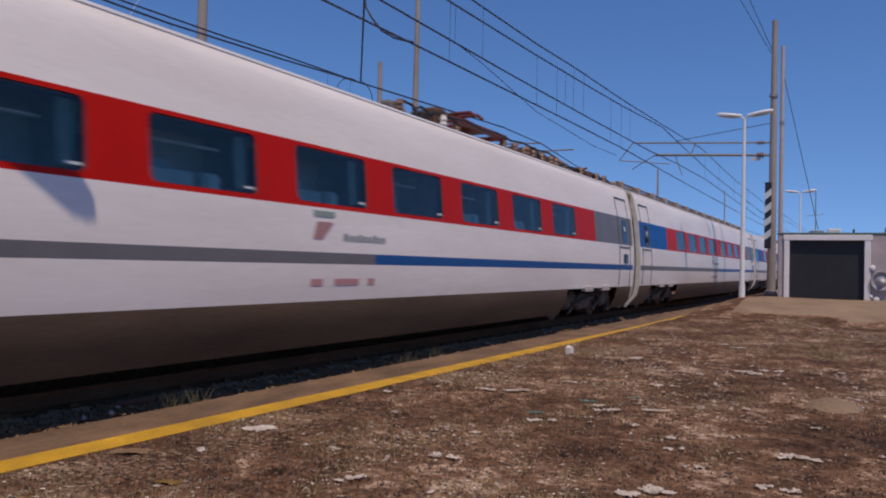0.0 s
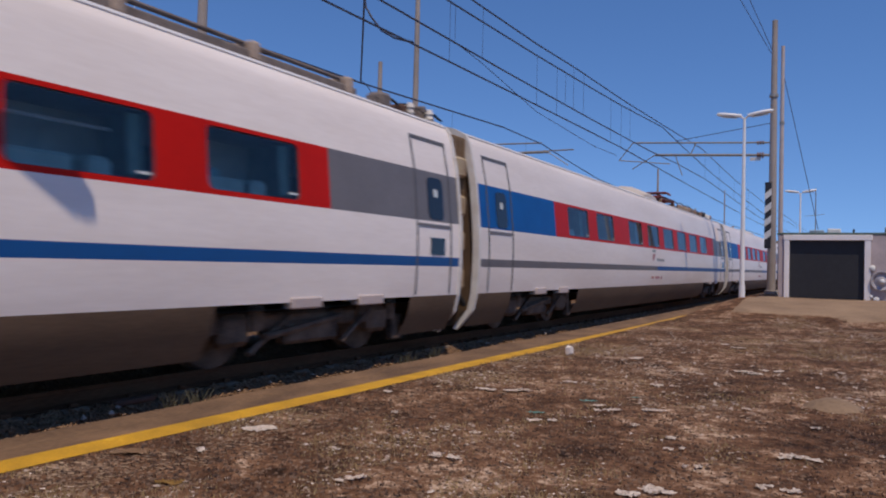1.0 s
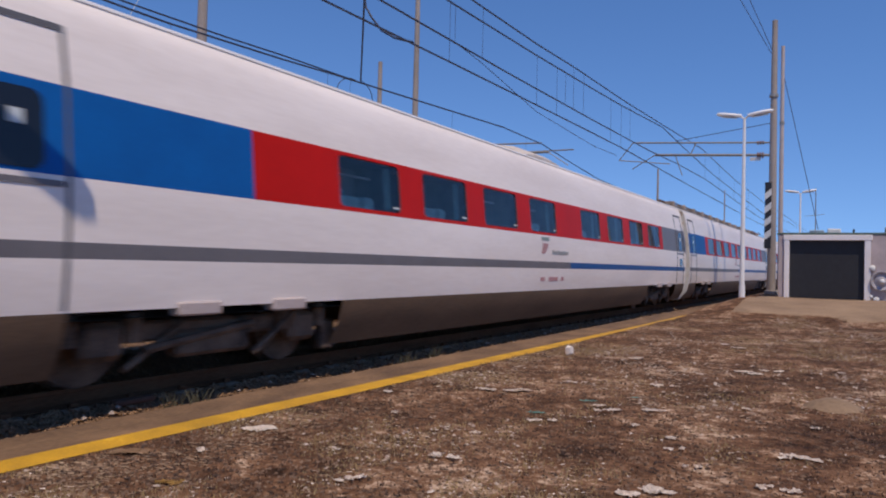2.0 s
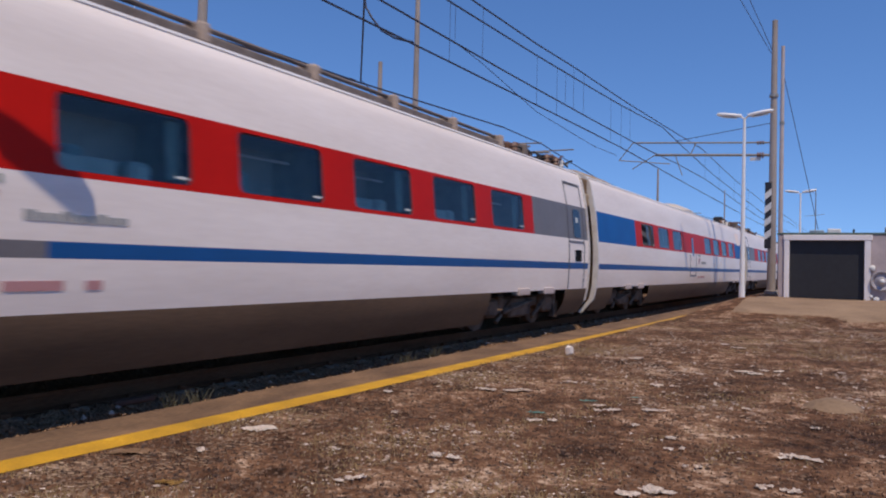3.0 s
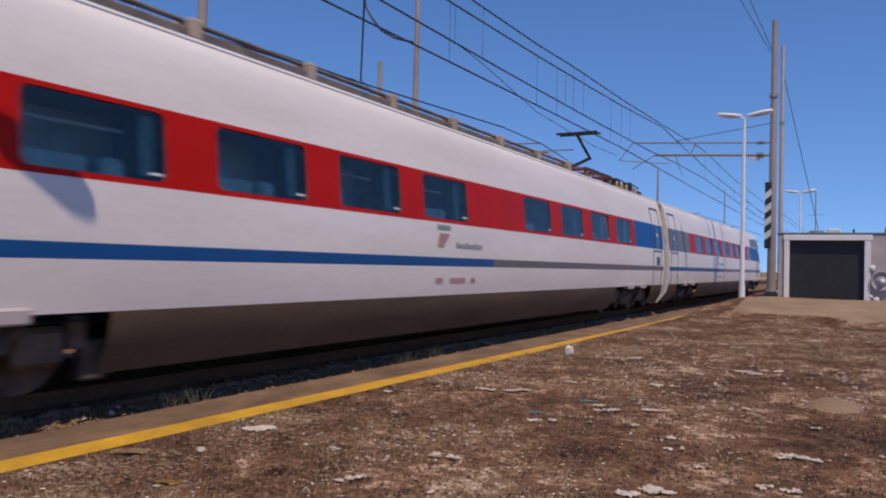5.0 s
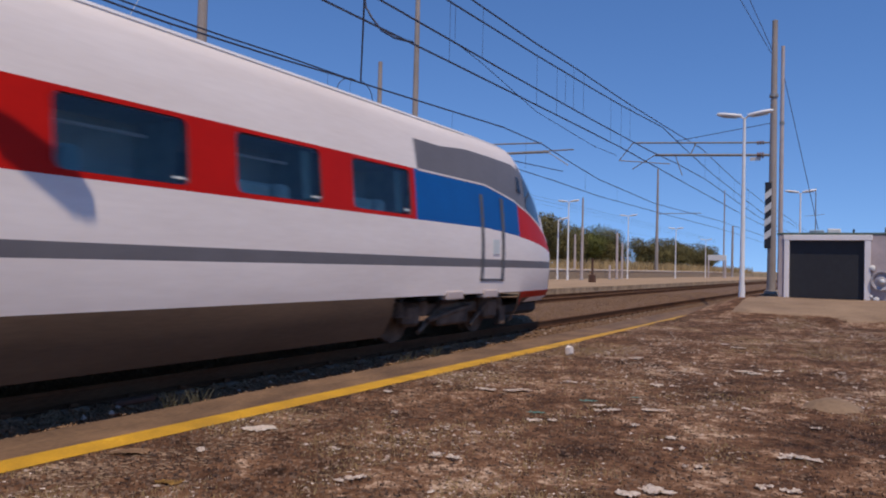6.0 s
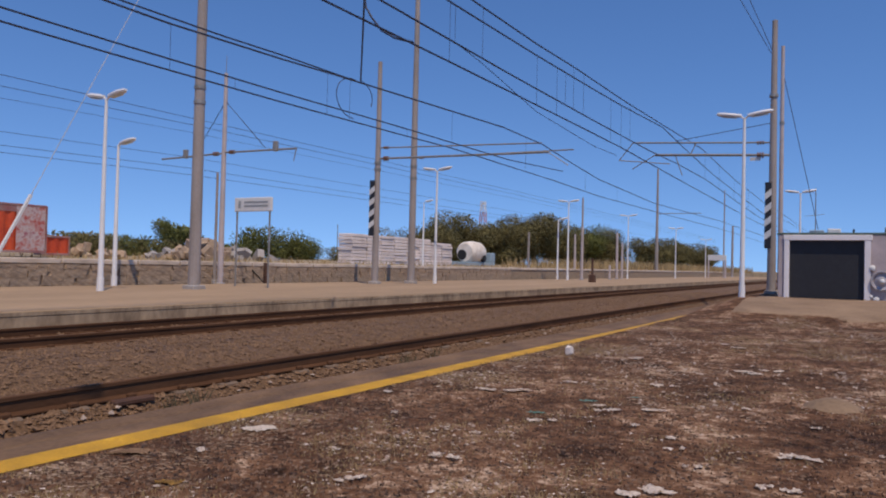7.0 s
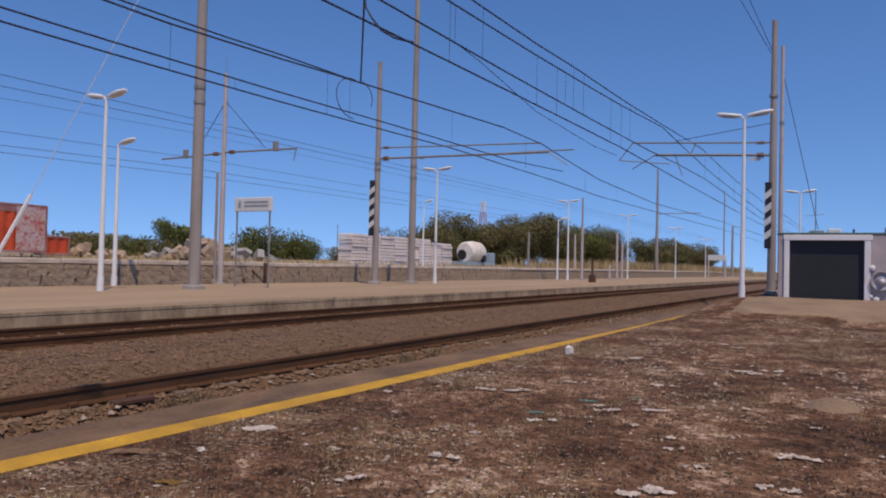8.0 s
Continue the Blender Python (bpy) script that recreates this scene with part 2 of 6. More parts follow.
def thing(name, label, category, group="", m=None, kind=""):
    ob = new(name)
    ob.empty_display_size = 0.2
    tagged(ob, label, category, group, kind)
    if m is not None:
        ob.matrix_basis = m
    return ob


def solid(name, bm, material, label, category="", kind="", group="", smooth=False):
    return tagged(new(name, finish(name, bm, material, smooth)), label, category, group, kind)


def box(bm, x0, x1, y0, y1, z0, z1, bevel=0.0, mi=0, m=None):
    b = bmesh.ops.create_cube(bm, size=1.0)
    vs = b["verts"]
    for v in vs:
        v.co = Vector(((x0 + x1) / 2 + v.co.x * (x1 - x0), (y0 + y1) / 2 + v.co.y * (y1 - y0), (z0 + z1) / 2 + v.co.z * (z1 - z0)))
    fs = {f for v in vs for f in v.link_faces}
    if bevel:
        r = bmesh.ops.bevel(bm, geom=list({e for v in vs for e in v.link_edges}), offset=bevel, segments=1, affect="EDGES")
        vs = list({v for f in r["faces"] for v in f.verts} | {v for v in vs if v.is_valid})
        fs = {f for v in vs for f in v.link_faces}
    for f in fs:
        f.material_index = mi
    if m is not None:
        bmesh.ops.transform(bm, matrix=m, verts=vs)
    return vs


def rod(bm, a, b, r0, r1=None, n=8, mi=0, cap=True):
    a, b = Vector(a), Vector(b)
    r1 = r0 if r1 is None else r1
    d = b - a
    q = d.to_track_quat("Z", "Y").to_matrix()
    ra = [bm.verts.new(a + q @ Vector((math.cos(2 * math.pi * i / n) * r0, math.sin(2 * math.pi * i / n) * r0, 0))) for i in range(n)]
    rb = [bm.verts.new(b + q @ Vector((math.cos(2 * math.pi * i / n) * r1, math.sin(2 * math.pi * i / n) * r1, 0))) for i in range(n)]
    for i in range(n):
        bm.faces.new((ra[i], ra[(i + 1) % n], rb[(i + 1) % n], rb[i])).material_index = mi
    if cap:
        bm.faces.new(ra[::-1]).material_index = mi
        bm.faces.new(rb).material_index = mi


def prism(bm, pts, y0, y1, mi=0):
    """A closed outline in x, z drawn along y."""
    a = [bm.verts.new((x, y0, z)) for x, z in pts]
    b = [bm.verts.new((x, y1, z)) for x, z in pts]
    n = len(pts)
    for i in range(n):
        bm.faces.new((a[i], a[(i + 1) % n], b[(i + 1) % n], b[i])).material_index = mi
    bm.faces.new(a[::-1]).material_index = mi
    bm.faces.new(b).material_index = mi
    bmesh.ops.recalc_face_normals(bm, faces=bm.faces[:])


def grid(bm, xs, ys, zf, mi=0):
    vs = [[bm.verts.new((x, y, zf(x, y))) for x in xs] for y in ys]
    for j in range(len(ys) - 1):
        for i in range(len(xs) - 1):
            bm.faces.new((vs[j][i], vs[j][i + 1], vs[j + 1][i + 1], vs[j + 1][i])).material_index = mi


def spread(a, b, n):
    return [a + (b - a) * i / n for i in range(n + 1)]


# ================= ground =================
XC, XC2 = -7.10, -11.375       # middles of the two tracks
EDGE, FAREDGE = -5.40, -13.07  # platform edges
ZP, ZF = -0.112, 0.20          # platform heights over the rail head


def plat_z(x, y):
    s = min(1.0, max(0.0, (y - 20.5) / 5.5))
    side = min(1.0, max(0.0, (x + 5.0) / 1.4))
    return ZP + 0.49 * s * s * (3 - 2 * s) * side + (0.022 * noise.noise(Vector((x * 0.9, y * 0.9, 0))) + 0.013 * noise.noise(Vector((x * 6, y * 5, 3))) + 0.008 * noise.noise(Vector((x * 14, y * 12, 7)))) * min(1, max(0, (x + 4.50) / 0.4))


bm = bmesh.new()
far_ys = [-300, -60, -20] + spread(-10, 140, 30) + [260, 600, 1600]
far_xs = [-1800, -700, -260, -120, -80, -60, -50, -40, -32, -27, -24.2]
grid(bm, far_xs, far_ys, lambda x, y: 0.98 + 0.012 * min(60, max(0, -x - 30)) * (1 if x > -130 else 0.3) + 0.2 * noise.noise(Vector((x * 0.05, y * 0.05, 2))))
grid(bm, [-24.2, -24.15], far_ys, lambda x, y: 0.98 if x < -24.18 else -0.6)
grid(bm, [-24.15, -23.0, -18, -14.5, -9.3, -6.2, -5.6, -5.0, 4, 30, 120, 600, 1800], far_ys, lambda x, y: -0.6 if -24.2 < x < 4 else -0.45)
ground = solid("ground", bm, M_DRY, "dry sandy ground with sparse yellowed grass", "ground", "structure")

# near platform
bm = bmesh.new()
pxs = spread(-4.52, 2.6, 155) + spread(3.2, 14, 12)
pys = spread(-12, 2, 10) + spread(2.1, 15, 270) + spread(15.2, 45, 120) + spread(48, 130, 16)
grid(bm, pxs, pys, plat_z)
platform = solid("platform_near", bm, M_SOIL, "worn brown dirt surface of the platform strewn with gravel", "platform", "structure", smooth=True)
bm = bmesh.new()
prism(bm, [(-5.40, -0.6), (-5.40, ZP - 0.055), (-5.385, ZP - 0.02), (-5.35, ZP + 0.004), (-5.26, ZP + 0.012), (-5.14, ZP + 0.004), (-5.09, ZP - 0.006), (-4.86, ZP - 0.002), (-4.86, -0.6)], -12, 130)
coping = solid("platform_edge", bm, M_COPING, "weathered concrete edge of the platform beside the track", "platform edge", "structure")
bm = bmesh.new()
ys = spread(-12, 130, 284)
vs = []
for y in ys:
    w = 0.012 * noise.noise(Vector((0, y * 2.1, 5)))
    drift = 0.011 * min(14.0, max(0.0, y - 3.0))
    a = bm.verts.new((-4.795 + drift + w * 0.6, y, ZP + 0.005))
    worn = 0.16 * min(1.0, max(0.0, (y - 11.0) / 7.0)) * (1 + 0.8 * noise.noise(Vector((3, y * 1.3, 1))))
    b = bm.verts.new((-4.525 + drift + w - worn, y, ZP + 0.005))
    vs.append((a, b))
for (a, b), (c, d) in zip(vs, vs[1:]):
    bm.faces.new((a, b, d, c))
line = solid("yellow_line", bm, M_YELLOW, "worn yellow safety line painted along the platform edge", "safety line", "structure")
bm = bmesh.new()
box(bm, -4.859, -4.522, -12, 130, -0.6, ZP)
solid("platform_edge_bed", bm, M_COPING, "concrete bed under the yellow safety line", "platform edge", "structure")

# ballast with a low crown between the rails
def ballast_z(x, y):
    n = 0.018 * noise.noise(Vector((x * 3, y * 3, 1))) + 0.012 * noise.noise(Vector((x * 8, y * 8, 4)))
    if x > -6.0:
        return -0.35 + n
    if x > -6.45:
        return -0.35 + 0.15 * min(1, (-6.0 - x) / 0.2) + n
    if x > -7.97:
        return 0.03 - 0.14 * max(0.0, min(1.0, (x + 7.05) / 0.35)) + n * 1.2
    if x > -10.3:
        return 0.035 - 0.185 * min(1, (-7.97 - x) / 0.8) + n
    if x > -12.4:
        return -0.155 + n
    return -0.27 + n


bm = bmesh.new()
bxs = spread(-5.41, -6.0, 4) + [-6.1, -6.2, -6.3, -6.42, -6.5, -6.7, -6.8, -6.9, -7.05, -7.2, -7.4, -7.6, -7.8, -8.0] + spread(-8.2, -10.4, 10) + spread(-10.75, -13.06, 9)
grid(bm, bxs[::-1], spread(-12, 50, 250) + spread(51, 160, 60), ballast_z)
solid("ballast", bm, M_BALLASTBED, "brown crushed-stone ballast of the two tracks", "ballast", "stuff", smooth=True)

# rails
RAIL = [(-0.075, -0.172), (0.075, -0.172), (0.075, -0.158), (0.020, -0.135), (0.020, -0.042), (0.034, -0.036), (0.034, -0.006), (0.030, 0.0), (-0.030, 0.0), (-0.034, -0.006), (-0.034, -0.036), (-0.020, -0.042), (-0.020, -0.135), (-0.075, -0.158)]
bm = bmesh.new()
prism(bm, [(-0.9, -0.36), (-0.9, -0.19), (-0.87, -0.172), (0.87, -0.172), (0.9, -0.19), (0.9, -0.36)], -0.13, 0.13)
SLEEPER = finish("sleeper", bm, M_SLEEPER)
bm = bmesh.new()
for sgn in (-1, 1):
    box(bm, sgn * 0.085 - 0.03, sgn * 0.085 + 0.03, -0.05, 0.05, -0.172, -0.12, 0.012)
CLIP = finish("rail_fastening", bm, M_RAIL)
for xc, low in ((XC, -0.03), (XC2, 0.0)):
    track = thing("railway_track", "rust-brown rails on concrete sleepers in brown ballast", "railway track", "tracks of the station", kind="structure")
    for x, z in ((xc + 0.7525, 0.0), (xc - 0.7525, low)):
        bm = bmesh.new()
        prism(bm, [(x + a, z + b) for a, b in RAIL], -12, 160)
        for f in bm.faces:
            if f.normal.z > 0.9 and f.calc_center_median().z > z - 0.01:
                f.material_index = 1
        part("rail", bm, [M_RAIL, M_RAILTOP], track)
    for k in range(80):
        y = -2.0 + 0.62 * k
        o = part("sleeper", SLEEPER, None, track)
        o.location = (xc, y, 0)
        if k < 50:
            for x in (xc + 0.7525, xc - 0.7525):
                o = part("rail_fastening", CLIP, None, track)
                o.location = (x, y, 0)

# far platform
bm = bmesh.new()
prism(bm, [(FAREDGE, -0.6), (FAREDGE, ZF - 0.10), (FAREDGE - 0.02, ZF - 0.10), (FAREDGE - 0.02, -0.6)], -12, 160)
prism(bm, [(FAREDGE - 0.02, -0.6), (FAREDGE - 0.02, ZF - 0.10), (FAREDGE + 0.008, ZF - 0.09), (FAREDGE + 0.008, ZF - 0.02), (FAREDGE - 0.005, ZF), (-22.9, ZF), (-22.9, -0.6)], -12, 160, 1)
for f in bm.faces:
    if f.normal.z < 0.5:
        f.material_index = 0
    else:
        f.material_index = 1
solid("platform_far", bm, [M_FARFACE, M_FARPLAT], "sunlit beige island platform with stained concrete face", "platform", "structure")

# ================= train =================
PROFILE = [(1.16, 0.17), (1.32, 0.45), (1.385, 0.74), (1.41, 1.19), (1.412, 1.33), (1.408, 1.62), (1.395, 1.868), (1.39, 1.925), (1.322, 2.575), (1.315, 2.624), (1.22, 3.092), (1.175, 3.28), (1.10, 3.435), (0.88, 3.56), (0.45, 3.665), (0.0, 3.70)]
SEG = ["skirt", "skirt", "white", "stripe", "white", "white", "band", "win", "band", "white", "white", "white", "roof", "roof", "roof"]
MATS = [M_WHITE, M_SKIRT, M_RED, M_BLUE, M_GREY, M_DBLUE, M_ROOF, M_SCREEN]
IW, ISK, IR, IB, IG, IDB, IRF, ISC = range(8)
WINW = 1.38


def side_at(z):
    for (x0, z0), (x1, z1) in zip(PROFILE, PROFILE[1:]):
        if z0 <= z <= z1:
            return x0 + (x1 - x0) * (z - z0) / (z1 - z0)
    return 0.0


def nose(d):
    """Width, roof height and belly height at d metres from the tip of the cab."""
    if d >= 6.0:
        return 1.0, 3.70, 0.17
    key = [(0.0, 0.33, 1.36, 0.62), (0.12, 0.43, 1.50, 0.56), (0.45, 0.61, 1.75, 0.52), (1.0, 0.80, 2.12, 0.50), (1.4, 0.87, 2.50, 0.50), (1.85, 0.915, 2.88, 0.50), (2.36, 0.95, 3.24, 0.50), (2.7, 0.97, 3.45, 0.50), (3.0, 0.98, 3.60, 0.17), (3.3, 0.99, 3.68, 0.17), (4.3, 1.0, 3.70, 0.17), (6.0, 1.0, 3.70, 0.17)]
    for a, b in zip(key, key[1:]):
        if a[0] <= d <= b[0]:
            u = (d - a[0]) / (b[0] - a[0])
            return tuple(a[i] + (b[i] - a[i]) * u for i in (1, 2, 3))
    return key[0][1:]


def coach_body(length, wins, red, bands, stripe, bogies, cab=0):
    """One shell. cab: 1 when the cab stands at the far end, -1 at the near end."""
    def dist(y):
        return length - y if cab > 0 else (y if cab < 0 else 99.0)
    cuts = {0.36, length - 0.36, red[0], red[1], stripe[0]}
    if cab > 0:
        cuts.discard(length - 0.36)
    if cab < 0:
        cuts.discard(0.36)
    for w in wins:
        cuts |= {w, w + WINW}
    for a, b in bogies:
        cuts |= {a, b}
    if cab:
        for d in (0.0, 0.12, 0.28, 0.45, 0.7, 1.0, 1.2, 1.4, 1.65, 1.85, 2.1, 2.36, 2.55, 2.7, 2.85, 3.0, 3.15, 3.3, 3.8, 4.3, 4.6, 5.2, 6.0, 6.8):
            cuts.add(length - d if cab > 0 else d)
    ys = sorted(cuts)
    ys = [y for i, y in enumerate(ys) if i == 0 or y - ys[i - 1] > 0.004]
    bm = bmesh.new()
    full = [(x, z) for x, z in PROFILE] + [(-x, z) for x, z in PROFILE[-2::-1]]
    segs = SEG + SEG[::-1]
    rings = []
    for y in ys:
        w, top, belly = nose(dist(y))
        ring = []
        for x, z in full:
            zz = 1.40 + (z - 1.40) * (top - 1.40) / 2.30 if z > 1.40 else max(z, belly)
            if dist(y) < 3.0 and z < 0.74:
                zz = {0.17: belly, 0.45: 0.61}[z]
            d = dist(y)
            if d < 4.6 and 1.8 < z < 2.7:
                # the colour band droops towards the nose
                u = min(1.0, max(0.0, (d - 0.4) / 2.6)) if d < 3.0 else (4.6 - d) / 1.6
                zz -= (0.20 if z > 2.5 else 0.085) * u
            if 2.9 < d < 5.5 and 3.0 < z < 3.2:
                zz += 0.07
            ring.append(bm.verts.new((x * w, y, zz)))
        rings.append(ring)
    for j in range(len(ys) - 1):
        mid = (ys[j] + ys[j + 1]) / 2
        d = dist(mid)
        inwin = any(w - 0.01 < mid < w + WINW + 0.01 for w in wins)
        inbog = any(a < mid < b for a, b in bogies)
        for i, s in enumerate(segs):
            if s == "win" and inwin:
                continue
            if s == "skirt" and inbog:
                continue
            mi = {"white": IW, "skirt": ISK, "roof": IRF, "stripe": stripe[1] if mid < stripe[0] else stripe[2]}.get(s)
            if s in ("band", "win"):
                mi = bands[0] if mid < red[0] else (IR if mid < red[1] else bands[1])
                if cab and d < 3.15:
                    mi = IR
            k = i if i < len(SEG) else len(segs) - 1 - i
            if cab and d < 6.8 and k == 9 or cab and d < 3.0 and k == 10:
                mi = IG
            if cab and d < 2.75 and k in (9, 10) or cab and d < 2.1 and k > 11:
                mi = ISC if d > 1.6 or (k > 11 and d > 0.9) else IW
            if cab and d < 3.0 and s == "skirt":
                mi = IR if i in (1, len(segs) - 2) else (IW if d < 2.4 else ISK)
            bm.faces.new((rings[j][i], rings[j][i + 1], rings[j + 1][i + 1], rings[j + 1][i])).material_index = mi
    # thin white line drawn for the lit edge over the colour band of the cab
    for j in range(len(ys) - 1):
        if cab and max(dist(ys[j]), dist(ys[j + 1])) < 6.85:
            for i in (9, len(full) - 10):
                p, q = rings[j][i].co, rings[j + 1][i].co
                o = 0.007 if p.x > 0 else -0.007
                vs = [bm.verts.new((p.x + o, p.y, p.z - 0.02)), bm.verts.new((q.x + o, q.y, q.z - 0.02)), bm.verts.new((q.x + o, q.y, q.z + 0.012)), bm.verts.new((p.x + o, p.y, p.z + 0.012))]
                bm.faces.new(vs if o > 0 else vs[::-1]).material_index = IW
    for r in (rings[0], rings[-1]):
        bm.faces.new(r).material_index = IW if cab and r is (rings[-1] if cab > 0 else rings[0]) else ISK
    # under floor
    f0 = [bm.verts.new((x, y, 0.66)) for x, y in ((-1.34, ys[0] + (2.6 if cab < 0 else 0)), (1.34, ys[0] + (2.6 if cab < 0 else 0)), (1.34, ys[-1] - (2.6 if cab > 0 else 0)), (-1.34, ys[-1] - (2.6 if cab > 0 else 0)))]
    bm.faces.new(f0).material_index = ISK
    bmesh.ops.recalc_face_normals(bm, faces=bm.faces[:])
    return bm


def slab(bm, y0, y1, z0, z1, t=0.006, side=1, mi=0, n=3, inset=0.0):
    """A thin plate that follows the coach's side between two heights."""
    zs = spread(z0, z1, n)
    o = [[bm.verts.new((side * (side_at(z) + t - inset), y, z)) for z in zs] for y in (y0, y1)]
    q = [[bm.verts.new((side * (side_at(z) - 0.004 - inset), y, z)) for z in zs] for y in (y0, y1)]
    for i in range(n):
        bm.faces.new((o[0][i], o[0][i + 1], o[1][i + 1], o[1][i])).material_index = mi
        for a in (0, 1):
            bm.faces.new((o[a][i], o[a][i + 1], q[a][i + 1], q[a][i])).material_index = mi
    for i in (0, n):
        bm.faces.new((o[0][i], o[1][i], q[1][i], q[0][i])).material_index = mi
    bmesh.ops.recalc_face_normals(bm, faces=bm.faces[:])


def plate_mesh(name, material, y0, y1, z0, z1, t=0.006, side=1):
    bm = bmesh.new()
    slab(bm, y0, y1, z0, z1, t, side)
    return finish(name, bm, material)


def window_meshes(side):
    # surround with rounded corners, niche, pane, curtain and rack
    zb, zt = 1.925, 2.575
    bm = bmesh.new()
    r = 0.08
    pts = []
    for cy, cz, a0 in ((WINW - r, zt - r, 0), (r, zt - r, 90), (r, zb + r, 180), (WINW - r, zb + r, 270)):
        for i in range(5):
            a = radians(a0 + i * 22.5)
            pts.append((cy + r * math.cos(a), cz + r * math.sin(a)))
    box_pts = [(min(max((y - WINW / 2) * 9, -WINW / 2), WINW / 2) + WINW / 2, min(max((z - 2.25) * 9, -0.325), 0.325) + 2.25) for y, z in pts]
    n = len(pts)
    a = [bm.verts.new((side * (side_at(z) + 0.002), y, z)) for y, z in pts]
    b = [bm.verts.new((side * (side_at(z) + 0.002), y, z)) for y, z in box_pts]
    c = [bm.verts.new((side * (side_at(z) - 0.05), y, z)) for y, z in pts]
    for i in range(n):
        j = (i + 1) % n
        bm.faces.new((a[i], a[j], b[j], b[i])).material_index = 0
        bm.faces.new((a[i], a[j], c[j], c[i])).material_index = 1
    bmesh.ops.remove_doubles(bm, verts=bm.verts[:], dist=0.0005)
    surround = finish("surround", bm, [M_RED, M_SEAM])
    bm = bmesh.new()
    pv = [bm.verts.new((side * (side_at(z) - 0.012), y, z)) for y, z in pts]
    bm.faces.new(pv)
    pane = finish("pane", bm, M_GLASS)
    bm = bmesh.new()
    x1, x0 = side * 1.22, side * 0.55
    q = [bm.verts.new(p) for p in ((x1, 0, zb - 0.05), (x1, WINW, zb - 0.05), (x1, WINW, zt), (x1, 0, zt), (x0, 0, zb - 0.05), (x0, WINW, zb - 0.05), (x0, WINW, zt), (x0, 0, zt))]
    for f in ((0, 1, 5, 4), (1, 2, 6, 5), (2, 3, 7, 6), (3, 0, 4, 7), (4, 5, 6, 7)):
        bm.faces.new([q[i] for i in f])
    niche = finish("compartment", bm, M_INSIDE)
    bm = bmesh.new()
    last = None
    for i in range(9):
        y = WINW - 0.16 + 0.02 * i * 0.95
        x = 1.225 + (0.012 if i % 2 else -0.012)
        v0, v1 = bm.verts.new((side * x, y, zb + 0.05)), bm.verts.new((side * (x - 0.06), y, zt - 0.02))
        if last:
            bm.faces.new((last[0], v0, v1, last[1]))
        last = (v0, v1)
    curtain = finish("curtain", bm, M_CURTAIN)
    bm = bmesh.new()
    rod(bm, (side * 0.95, 0.02, 2.40), (side * 0.95, WINW - 0.18, 2.40), 0.018, n=6)
    rack = finish("luggage_rack", bm, M_LABEL)
    bm = bmesh.new()
    box(bm, min(side * 0.7, side * 1.15), max(side * 0.7, side * 1.15), 0.22, 0.40, zb - 0.04, zb + 0.26, 0.04)
    seat = finish("headrest", bm, M_SEAT)
    bm = bmesh.new()
    box(bm, min(side * 0.95, side * 1.17), max(side * 0.95, side * 1.17), 0.05, 0.72, zb - 0.04, zb + 0.17, 0.03)
    box(bm, min(side * 0.80, side * 1.10), max(side * 0.80, side * 1.10), 0.90, 1.16, zb - 0.04, zb + 0.20, 0.05)
    low = finish("seat_back", bm, M_TABLE)
    bm = bmesh.new()
    slab(bm, WINW - 0.19, WINW - 0.04, zb + 0.05, zb + 0.075, 0.0, side, n=1)
    label = finish("notice", bm, M_LABEL)
    return surround, pane, niche, curtain, rack, seat, label, low


WIN = {s: window_meshes(s) for s in (1, -1)}


def add_window(car, y, side, k):
    sur, pane, niche, curtain, rack, seat, label, low = WIN[side]
    w = part("window", sur, None, car)
    w.location = (0, y, 0)
    part("pane", pane, None, w)
    part("compartment", niche, None, w)
    part("notice", label, None, w)
    if k % 3 != 1:
        part("luggage_rack", rack, None, w)
    if k % 4 != 2:
        part("headrest", seat, None, w)
    if k % 3 != 2:
        part("seat_back", low, None, w)
    if k % 5 != 4:
        part("curtain", curtain, None, w)


